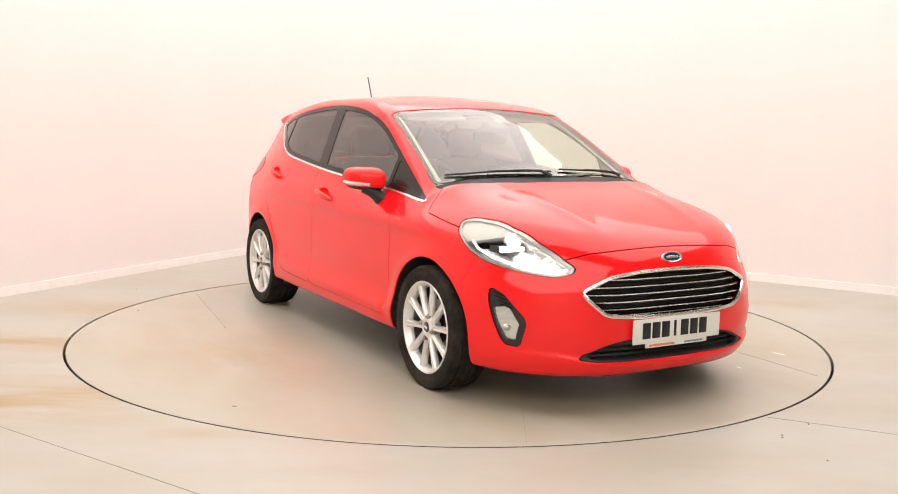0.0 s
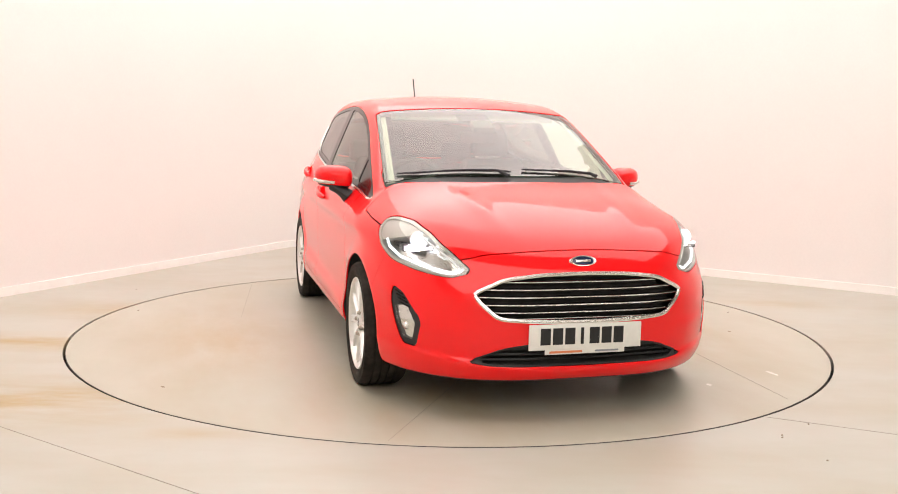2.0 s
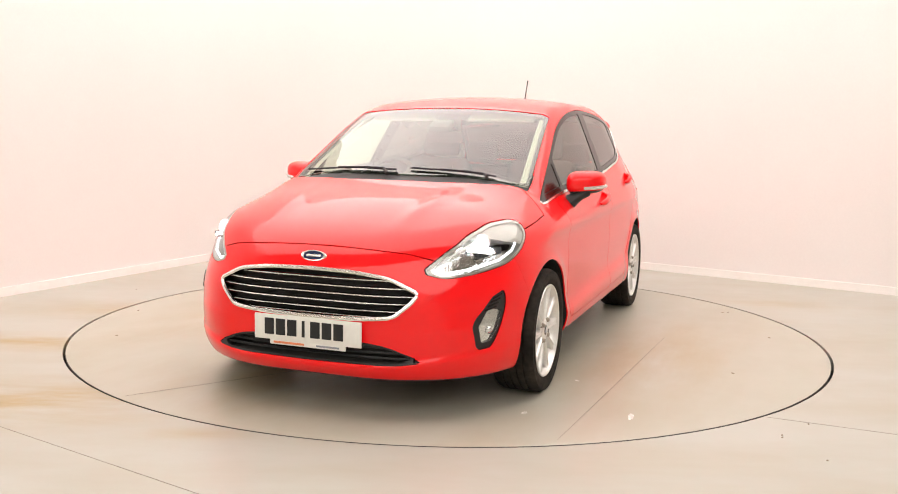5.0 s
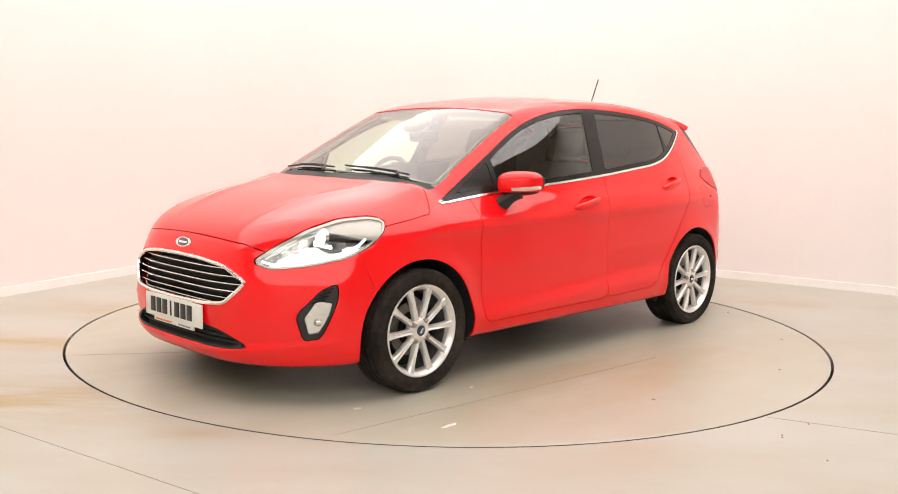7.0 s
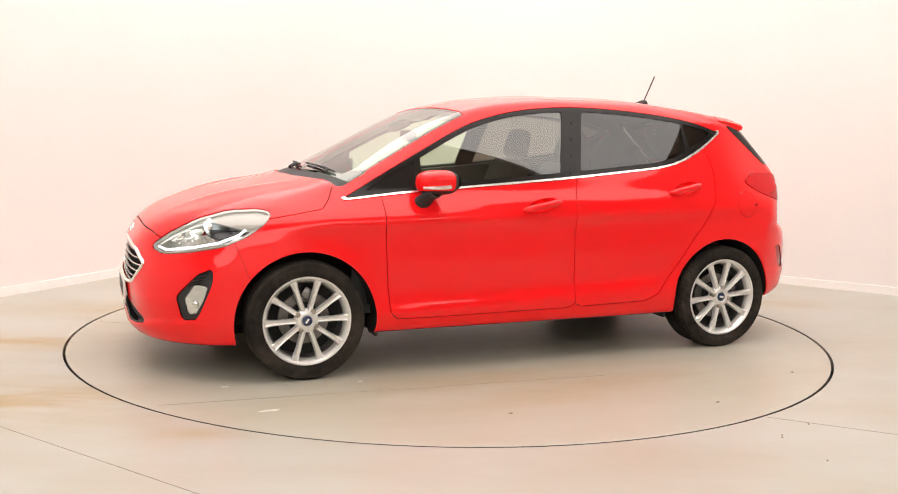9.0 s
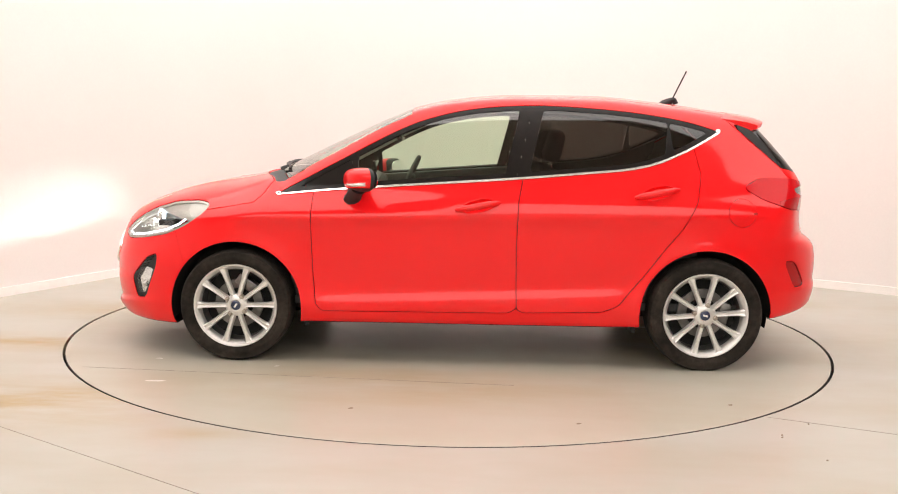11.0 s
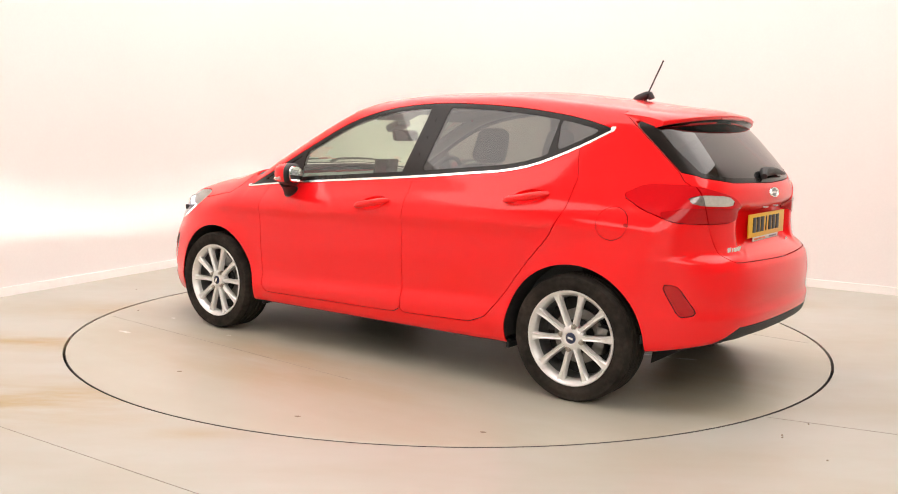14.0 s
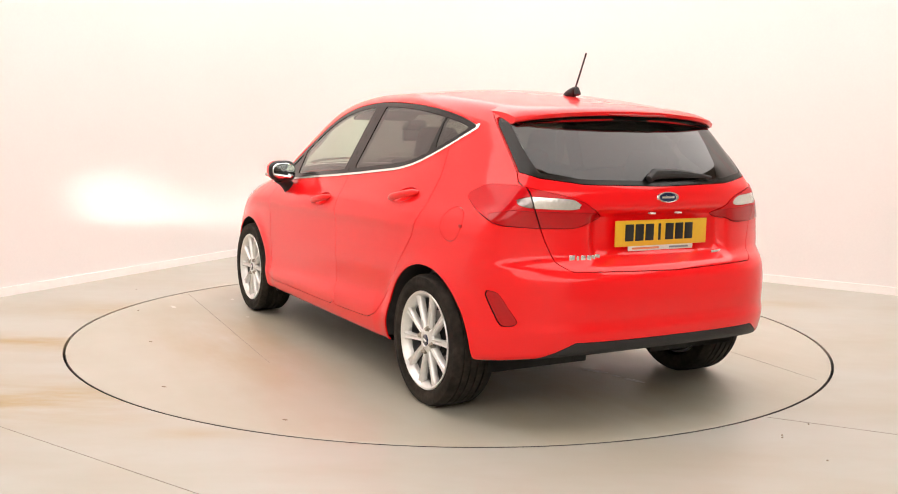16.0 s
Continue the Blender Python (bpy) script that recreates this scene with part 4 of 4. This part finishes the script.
    trimM = clip(glassM, lambda V, N: np.maximum(0.535 + 0.12 * (V[:, 0] - 0.3) - np.abs(V[:, 1]), V[:, 0] - 1.0))
    for s in (1, -1):
        panel("pillar_lining", clip(trimM, lambda V, N: -V[:, 1] * s), LINER, car, "pale inner pillar lining", 0.0, -0.035)
    bonnet = both([(y, x) for x, y in BONNET_XY])
    bonnet_f = lambda V, N: np.maximum(sd_poly(V[:, 1], V[:, 0], bonnet), 0.731 - 0.11 * V[:, 1] ** 2 - V[:, 2] - 0.15 * np.clip(np.abs(V[:, 1]) - 0.42, 0, 1))
    cowl = lambda V, N: np.maximum(np.maximum(np.abs(V[:, 1]) - 0.672, sd_poly(V[:, 1], V[:, 0], [(-0.67, 0.9), (0.67, 0.9), (0.675, 1.06), (0.45, 1.15), (0.25, 1.19), (0, 1.20), (-0.25, 1.19), (-0.45, 1.15), (-0.675, 1.06)])), 0.9 - V[:, 2])
    piece, M = split(M, bonnet_f, 0.0045)
    panel("bonnet", piece, PAINT, car, "glossy red bonnet", 0.02)
    piece, M = split(M, cowl, 0.004)
    panel("cowl", piece, PLASTIC, car, "black plastic scuttle under the wipers", 0.02, -0.01)
    # rear
    for s in (1, -1):
        lamp = new("tail_light")
        lamp.parent = car
        piece, M = split(M, uz(TAIL_UZ, s, 0.004), 0.003)
        clear, piece = split(piece, uz(TAILCLEAR_UZ, s), 0.001)
        seam = lambda V, N: np.interp(V[:, 2], [0.79, 0.935, 1.07], [0.582, 0.628, 0.643]) - V[:, 1] * s
        low, piece = split(piece, uz([(1.80, 0.915), (2.40, 0.905), (2.40, 0.80), (1.62, 0.80), (1.66, 0.895)], s), 0.001)
        for name, m, mat, lab, lift in (("lens", piece, TAIL, "glossy red lens", 0.004), ("lower_lens", low, TAIL_DEEP, "deep red lower lens", 0.004), ("clear_lens", clear, TAIL_CLEAR, "clear reversing lens", 0.003)):
            for f, q in zip((0, 1), split(m, seam, 0.005)):
                if len(q[2]):
                    smoky = name == "clear_lens" and f == 0
                    panel(name, q, SMOKE if smoky else mat, lamp, "smoky side of the reversing lens" if smoky else lab, 0.02, lift)
    brink = lambda V: V[:, 0] - np.interp(V[:, 2], [0.66, 0.80, 0.935, 1.07, 1.246, 1.347, 1.5], [-1.80, -1.78, -1.765, -1.655, -1.452, -1.335, -1.16])
    tg = lambda V, N: np.maximum(np.maximum(sd_poly(V[:, 1], V[:, 2], both(TAILGATE_YZ)), V[:, 0] + 1.475 - 0.13 * (np.abs(V[:, 1]) / 0.56) ** 4), brink(V) * 0.7)
    gateM, M = split(M, tg, 0.0035)
    win = lambda V, N: np.maximum(sd_poly(V[:, 1], V[:, 2], both(REARWIN_YZ)), brink(V) * 0.7 + 0.006)
    winM, gateM = split(gateM, win, 0.004)
    panel("tailgate", gateM, PAINT, car, "glossy red tailgate", 0.02)
    inner_win = lambda V, N: np.maximum(sd_poly(V[:, 1], V[:, 2], both(REARWIN_YZ)) + 0.022, brink(V) * 0.7 + 0.055)
    g, frame_m = split(winM, inner_win, 0.001)
    panel("rear_window", g, REARGLASS, car, "dark privacy rear window", 0.004, -0.003)
    panel("rear_window_border", frame_m, GLOSS, car, "gloss black window border", 0.012, -0.001)
    # doors, flap, bumpers and the shell that is left
    for s in (1, -1):
        for name, outline in (("front_door", FRONT_DOOR), ("rear_door", REAR_DOOR)):
            piece, M = split(M, xz(outline, s, 0.0, 0.55), 0.0038)
            hx, hz = HANDLES[name]
            cup = lambda V, N: (np.hypot((V[:, 0] - hx + 0.005) / CUP[0], (V[:, 2] - hz - 0.001 + 0.19 * (V[:, 0] - hx + 0.005)) / CUP[1]) - 1) * CUP[1]
            piece = split(piece, cup)[1]
            panel(name, piece, PAINT, car, "glossy red door panel", 0.02)
        if s == 1:
            flap = lambda V, N: np.maximum(np.hypot(V[:, 0] + 1.42, (V[:, 2] - 0.835)) - 0.074, 0.5 - V[:, 1])
            piece, M = split(M, flap, 0.0025)
            panel("fuel_flap", piece, PAINT, car, "round red fuel flap", 0.012)
            q = on_side(-1.488, 0.832)
            part("flap_tab", block((0.022, 0.006, 0.014), (q[0], q[1] + 0.001, q[2]), 0.002), TAIL_DEEP, car, "small dark red finger tab")
        refl, M = split(M, xz(REFLECTOR_XZ, s, 0.006), 0.003)
        panel("rear_reflector", refl, TAIL_DEEP, car, "deep red rear reflector", 0.01, -0.004)
    nose = lambda V, N: np.maximum(1.565 + 0.35 * (V[:, 2] - 0.62) - V[:, 0], V[:, 2] - 0.70)
    nose2 = lambda V, N: np.minimum(nose(V, N), 1.86 - V[:, 0])
    piece, M = split(M, nose2, 0.0012)
    panel("front_bumper", piece, PAINT, car, "red front bumper", 0.004)
    tail = lambda V, N: np.maximum(V[:, 0] + 1.56 + 0.3 * (0.65 - V[:, 2]), V[:, 2] - 0.672)
    piece, M = split(M, tail)
    panel("rear_bumper", piece, PAINT, car, "red rear bumper", 0.0)
    roof_f = lambda V, N: np.maximum(0.55 - N[:, 2], np.maximum(V[:, 0] - 0.33, -1.42 - V[:, 0]))
    panel("headlining", clip(M, lambda V, N: np.maximum(roof_f(V, N), np.abs(V[:, 1]) - 0.50)), LINER, car, "pale cloth headlining", 0.0, -0.045)
    lining = clip(M, lambda V, N: np.maximum(0.86 - V[:, 2], np.maximum(V[:, 0] - 1.0, -1.75 - V[:, 0])))
    panel("pillar_lining", lining, LINER, car, "pale grey inner pillar and roof lining", 0.0, -0.026)
    panel("tailgate_lining", clip(gateM, lambda V, N: 0.86 - V[:, 2]), TRIM_DARK, car, "dark tailgate lining", 0.0, -0.026)
    panel("body_shell", M, PAINT, car, "glossy red painted body shell", 0.007)
    # roof spoiler
    V, F = [], []
    ny = 41
    for i in range(ny):
        y = -0.575 + 1.15 * i / (ny - 1)
        k = abs(y) / 0.575
        x0 = -1.44 + 0.10 * k ** 4
        tip = -1.662 + 0.09 * k ** 2.2 + 0.03 * k ** 8
        z0 = on_top(x0, y)[2] + 0.002
        zt = 1.338 - 0.032 * k ** 2 - 0.01 * k ** 8
        zu = on_rear(y, 1.29 - 0.03 * k)
        V += [(x0, y, z0), ((x0 * 2 + tip) / 3, y, (z0 * 2 + zt) / 3 + 0.006), ((x0 + tip * 2) / 3, y, (z0 + zt * 2) / 3 + 0.007), (tip + 0.006, y, zt + 0.002), (tip, y, zt - 0.005), (tip + 0.004, y, zt - 0.020), (tip + 0.05, y, zt - 0.034), (zu[0] + 0.01, y, zu[2] + 0.01)]
    for i in range(ny - 1):
        for j in range(7):
            F.append((8 * i + j, 8 * i + 8 + j, 8 * i + 9 + j, 8 * i + 1 + j))
    F += [tuple(range(8)), tuple(8 * (ny - 1) + j for j in range(8))[::-1]]
    sp = obj("roof_spoiler", V, F, PAINT, car, "glossy red roof spoiler")
    sp.data.set_sharp_from_angle(angle=radians(50))
    low = [(V[8 * i + j][0] + (0.004 if j == 5 else 0), V[8 * i + j][1] * 0.985, V[8 * i + j][2] - 0.003) for i in range(ny) for j in (5, 6, 7)]
    obj("spoiler_underside", low, [(3 * i + j, 3 * i + 3 + j, 3 * i + 4 + j, 3 * i + 1 + j) for i in range(ny - 1) for j in (0, 1)], GLOSS, car, "black spoiler underside")
    part("brake_light", tube([(-1.656 + 0.06 * (abs(y) / 0.575) ** 2, y, 1.318) for y in np.linspace(-0.16, 0.16, 13)], 0.006, 6), TAIL_DEEP, car, "high red brake light strip")
    # wheel housings
    for a in (AXLE_F, AXLE_R):
        for s in (1, -1):
            b = bmesh.new()
            rows = []
            t = np.radians(np.linspace(-12, 192, 33))
            cx, cz = a + (ARCH + 0.006) * np.cos(t), 0.281 + (ARCH + 0.006) * np.sin(t)
            lip = on_side(cx, cz)[:, 1] - 0.008
            for i in range(33):
                rows.append([b.verts.new((a + (cx[i] - a) * k, s * y, 0.281 + (cz[i] - 0.281) * k)) for y, k in ((lip[i], 1.0), (0.72, 1.0), (0.50, 1.0), (0.50, 0.05))])
            for p, q in zip(rows[:-1], rows[1:]):
                for j in range(3):
                    b.faces.new((p[j], p[j + 1], q[j + 1], q[j]))
            bmesh.ops.recalc_face_normals(b, faces=b.faces)
            part("wheel_housing", b, UNDER, car, "black wheel arch liner")
            part("mud_flap", block((0.02, 0.12, 0.07), ((a + 0.37) if a < 0 else (a - 0.37), s * 0.74, 0.215), 0.006), PLASTIC, car, "black flap")
    # wheels
    w = build_wheel()
    w.parent = car
    hub_z, size = 0.294 * 1.012 + DECK, Matrix.Scale(1.012, 4)
    w.matrix_basis = pose(AXLE_F, 0.826, hub_z, 0, 55.5, 0) @ size
    for x, s in ((AXLE_R, 1), (AXLE_F, -1), (AXLE_R, -1)):
        copy_thing(w, pose(x, s * (0.826 if x > 0 else 0.816), hub_z, 0, -13, 0 if s > 0 else 180) @ size)
    # outer fittings
    for s in (1, -1):
        build_mirror(s, car)
        for x, z in HANDLES.values():
            handle(car, x, z, s)
    build_plate(car, (2.068, 0, 0.370), 0, WHITE_PLATE, "white front plate")
    build_plate(car, (-1.850, 0, 0.815), 180, YELLOW_PLATE, "yellow rear plate")
    f = on_front(0, 0.687)
    build_badge(car, (f[0] + 0.001, 0, 0.687), -22, 0.063, "front_badge")
    f = on_rear(0, 0.968)
    build_badge(car, (f[0] - 0.001, 0, 0.968), 180 + 12, 0.062, "rear_badge")
    q = on_rear(0.40, 0.722)
    x = 0.488
    for i, wd in enumerate((0.026, 0.012, 0.022, 0.022, 0.018, 0.024)):
        p = on_rear(x - wd / 2, 0.722)
        part("model_lettering", block((0.005, wd, 0.022 if i else 0.026), (p[0] - 0.002, x - wd / 2, 0.722), 0.002, (0, 0, -11)), CHROME, car, "chrome bar of a model name")
        x -= wd + 0.006
    p = on_rear(-0.335, 0.716)
    part("trim_emblem", block((0.005, 0.085, 0.016), (p[0] - 0.002, -0.335, 0.716), 0.002, (0, 0, 10)), CHROME, car, "small chrome trim emblem")
    for y in (0.075, -0.075):
        part("plate_lamp", block((0.02, 0.03, 0.008), (-1.866, y, 0.900), 0.003), WHITE_TRIM, car, "small plate lamp")
    # aerial
    a = new("aerial")
    a.parent = car
    p = on_top(-1.17, 0.0)
    part("aerial_base", tube([(p[0] + 0.065, 0, p[2] - 0.008), (p[0] + 0.03, 0, p[2] + 0.002), (p[0] - 0.002, 0, p[2] + 0.016), (p[0] - 0.022, 0, p[2] + 0.030), (p[0] - 0.036, 0, p[2] + 0.034), (p[0] - 0.046, 0, p[2] + 0.006)], 0.029, 12, ends=[0.35, 0.9, 0.85, 0.6, 0.45, 0.6]), PLASTIC, a, "black aerial foot")
    part("aerial_rod", tube([(p[0] - 0.018, 0, p[2] + 0.02), (-1.272, 0, 1.616)], 0.0042, 8), PLASTIC, a, "thin black rod")
    # wipers
    for y0, y1, y2 in ((-0.02, -0.60, 0.35), (0.50, 0.05, 0.62)):
        wv = new("wiper")
        wv.parent = car
        t = np.linspace(0, 1, 9)
        pts = []
        for k in t:
            y = y0 + (y1 - y0) * k
            e = 1.10 - 0.27 * y * y - 0.012 - 0.022 * k
            p = on_top(e, y)
            pts.append((p[0], p[1], p[2] + 0.008))
        part("wiper_blade", tube(pts, 0.0065, 6, flat=0.8), PLASTIC, wv, "black wiper blade")
        arm = [on_top(1.12 - 0.27 * y0 * y0 + 0.02, y0 - 0.03) + [0, 0, 0.01], *(np.array(pts[j]) + [0.012, 0, 0.004] for j in (1, 3, 5))]
        part("wiper_arm", tube(arm, 0.0065, 6, ends=[1.8, 1.2, 0.9, 0.7]), PLASTIC, wv, "black wiper arm")
    rw = new("rear_wiper")
    rw.parent = car
    pts = []
    for y, z, k in ((0.09, 1.045, 0.9), (0.05, 1.066, 1.4), (-0.05, 1.068, 1.4), (-0.14, 1.064, 1.0), (-0.22, 1.056, 0.6), (-0.29, 1.050, 0.4)):
        p = on_rear(y, z)
        pts.append((p[0] - 0.018, y, z))
    part("wiper_arm", tube(pts, 0.017, 10, flat=1.0, ends=[0.9, 1.4, 1.3, 1.0, 0.6, 0.35]), PLASTIC, rw, "black rear wiper arm")
    # cabin
    cabin = new("cabin")
    cabin.parent = car
    tub = bmesh.new()
    block((2.5, 1.46, 0.04), (-0.3, 0, 0.31), 0, bm=tub)
    part("cabin_floor", tub, TRIM_DARK, cabin)
    for s in (1, -1):
        card = bmesh.new()
        xs = np.linspace(0.98, -1.22, 22)
        rows = []
        for x in xs:
            zt = float(np.interp(-x, [-p[0] for p in SILL_LINE], [p[1] for p in SILL_LINE])) + 0.004
            yt = on_side(x, zt, 1)[1] - 0.03
            rows.append([card.verts.new((x, s * yy, zz)) for yy, zz in ((yt, zt), (yt - 0.05, zt - 0.004), (0.70, zt - 0.12), (0.69, 0.32))])
        for p, q in zip(rows[:-1], rows[1:]):
            for j in range(3):
                card.faces.new((p[j], p[j + 1], q[j + 1], q[j]))
        bmesh.ops.recalc_face_normals(card, faces=card.faces)
        part("door_card", card, TRIM_DARK, cabin, "dark door lining")
    dash = bmesh.new()
    rows = []
    for y in np.linspace(-0.70, 0.70, 25):
        xf = 1.06 - 0.30 * y * y
        hump = 0.03 * math.exp(-((y + 0.36) / 0.2) ** 2)
        rows.append([dash.verts.new((x, y, z)) for x, z in ((xf, 0.945), (xf - 0.2, 0.955 + hump * 0.5), (0.62, 0.945 + hump), (0.58, 0.92 + hump), (0.55, 0.80), (0.60, 0.60), (0.7, 0.35))])
    for p, q in zip(rows[:-1], rows[1:]):
        for j in range(6):
            dash.faces.new((p[j], p[j + 1], q[j + 1], q[j]))
    bmesh.ops.recalc_face_normals(dash, faces=dash.faces)
    part("dashboard", dash, TRIM_DARK, cabin, "dark grey dashboard")
    part("centre_screen", block((0.02, 0.22, 0.13), (0.60, 0.0, 0.985), 0.01, (0, -10, 0)), GLOSS, cabin, "black touch screen")
    wheel = new("steering_wheel")
    wheel.parent = cabin
    wheel.matrix_basis = pose(0.42, -0.36, 0.90, 0, 65, 0)
    part("wheel_ring", tube([(0.178 * math.cos(k * math.pi / 20), 0.178 * math.sin(k * math.pi / 20), 0) for k in range(40)], 0.015, 8, closed=True), TRIM_DARK, wheel)
    part("wheel_boss", block((0.13, 0.17, 0.05), (0, 0, -0.01), 0.02), TRIM_DARK, wheel)
    for k in (0, 130, 230):
        part("wheel_spoke", block((0.11, 0.035, 0.02), (0.11 * math.cos(radians(k)), 0.11 * math.sin(radians(k)), 0), 0.005, (0, 0, k)), TRIM_DARK, wheel)
    build_seat("front_seat", -0.05, 0.36, car)
    build_seat("front_seat", -0.05, -0.36, car)
    build_seat("rear_bench", -0.92, 0.0, car, 1.28, True)
    part("parcel_shelf", block((0.42, 1.05, 0.03), (-1.50, 0, 0.96), 0.01), TRIM_DARK, cabin, "dark parcel shelf")
    q = on_top(0.50, 0)
    part("rear_view_mirror", block((0.03, 0.23, 0.07), (0.44, 0, q[2] - 0.105), 0.014, (0, 12, 0)), GLOSS, cabin, "black rear view mirror")
    part("sensor_pod", block((0.11, 0.13, 0.045), (0.50, 0, q[2] - 0.045), 0.014, (0, 25, 0)), TRIM_DARK, cabin, "black camera pod behind the windscreen")
    for s in (1, -1):
        part("sun_visor", block((0.15, 0.40, 0.02), (0.27, s * 0.30, 1.325), 0.008, (0, 22, 0)), LINER, cabin, "folded pale sun visor")
    return car


def deck_at(r):
    return DECK * min(1.0, max(0.0, (R_DISC - 0.03 - r) / (R_DISC - 1.53)))


def build_marks(tt):
    """Loose scuffs, crumbs and seams on the turntable's deck."""
    def dab(name, x, y, lx, ly, rz, mat, label):
        b = lathe([(0.0, 0.0022), (0.7, 0.002), (1.0, 0.0006)], 14, axis="Z")
        for v in b.verts:
            n = 1 + 0.35 * noise.noise(Vector((v.co.x * 2 + x * 9, v.co.y * 2 + y * 7, 0)))
            v.co = Vector((v.co.x * lx * n, v.co.y * ly * n, v.co.z))
        o = part(name, b, mat, tt, label)
        o.matrix_basis = pose(x, y, deck_at(math.hypot(x, y)), 0, 0, rz)
    for x, y, lx, ly, rz in ((1.40, 1.386, 0.05, 0.012, 5), (1.53, 0.935, 0.02, 0.012, 0), (0.88, 1.026, 0.016, 0.010, 40), (-1.24, -0.19, 0.07, 0.02, 30), (-1.48, -0.25, 0.06, 0.018, 20), (-1.36, -0.22, 0.03, 0.012, 20)):
        dab("scuff", x, y, lx, ly, rz, SCUFF, "pale scuff on the deck")
    for x, y in ((-1.34, 1.562), (0.4, 1.75), (1.05, -1.7), (-0.6, 1.9)):
        dab("speck", x, y, 0.014, 0.009, 30, CRUMB, "small dark speck")
    for p, q in (((-0.35, 1.293), (1.85, 1.165)), ((1.07, -0.196), (2.05, -0.813)), ((-1.9, -1.1), (-0.6, -1.25))):
        d = Vector((q[0] - p[0], q[1] - p[1], 0))
        zs = deck_at(math.hypot(*p)), deck_at(math.hypot(*q))
        b = block((d.length, 0.002, 0.001), ((p[0] + q[0]) / 2, (p[1] + q[1]) / 2, max(sum(zs) / 2, deck_at(math.hypot((p[0] + q[0]) / 2, (p[1] + q[1]) / 2))) + 0.0006), 0, (0, math.degrees(math.atan2(zs[0] - zs[1], d.length)), math.degrees(math.atan2(d.y, d.x))))
        part("deck_seam", b, JOINT, tt, "thin dirty seam of the deck", smooth=False)


def motions():
    """The turntable carries the car round, clockwise seen from above, after a soft start."""
    turn = [(0.0, -60.01), (0.5, -61.19), (1.0, -64.12), (1.5, -68.38), (2.0, -74.45), (2.5, -80.28), (3.0, -86.48), (3.5, -92.28), (4.0, -98.51),
            (6.5, -128.23), (7.0, -134.38), (7.5, -140.09), (8.0, -146.13), (8.5, -151.88), (9.0, -158.07), (11.5, -186.75), (12.0, -192.85), (12.5, -198.59),
            (13.0, -204.63), (13.5, -210.32), (14.0, -216.42), (14.5, -222.15), (15.0, -228.27), (15.5, -234.02), (16.0, -240.22)]
    ts, an = [t for t, _ in turn], [a for _, a in turn]
    rows = [(t, float(np.interp(t, ts, an))) for t in np.arange(0, 16.01, 0.5)]
    walk(car, [(t, pose(0, 0, 0, 0, 0, a) @ pose(-0.125, 0.0715, 0)) for t, a in rows])
    walk(turntable, [(t, pose(0, 0, 0, 0, 0, a)) for t, a in rows])


def build_crumbs():
    """Bits of dirt lying on the floor round the turntable."""
    first = None
    for x, y in [(-2.36, 1.15), (-2.03, 0.96), (-2.08, 0.36), (1.57, -1.86), (1.47, -2.32), (1.4, -2.02), (1.39, -2.05), (1.97, 0.71)]:
        if first is None:
            b = lathe([(0.0, 0.006), (0.6, 0.005), (1.0, 0.0)], 10, axis="Z")
            for v in b.verts:
                n = 1 + 0.4 * noise.noise(Vector((v.co.x * 2 + 3, v.co.y * 2, 0)))
                v.co = Vector((v.co.x * 0.007 * n, v.co.y * 0.0045 * n, v.co.z * 0.7))
            first = part("crumb", b, CRUMB, None)
            tagged(first, "small brown crumb of dirt on the floor", "dirt", "crumbs on the floor")
            first.matrix_basis = pose(x, y, 0, 0, 0, 20)
        else:
            copy_thing(first, pose(x, y, 0, 0, 0, 90 * x + 40 * y))


build_room()
build_crumbs()
turntable = build_turntable()
build_marks(turntable)
car = build_car()
motions()
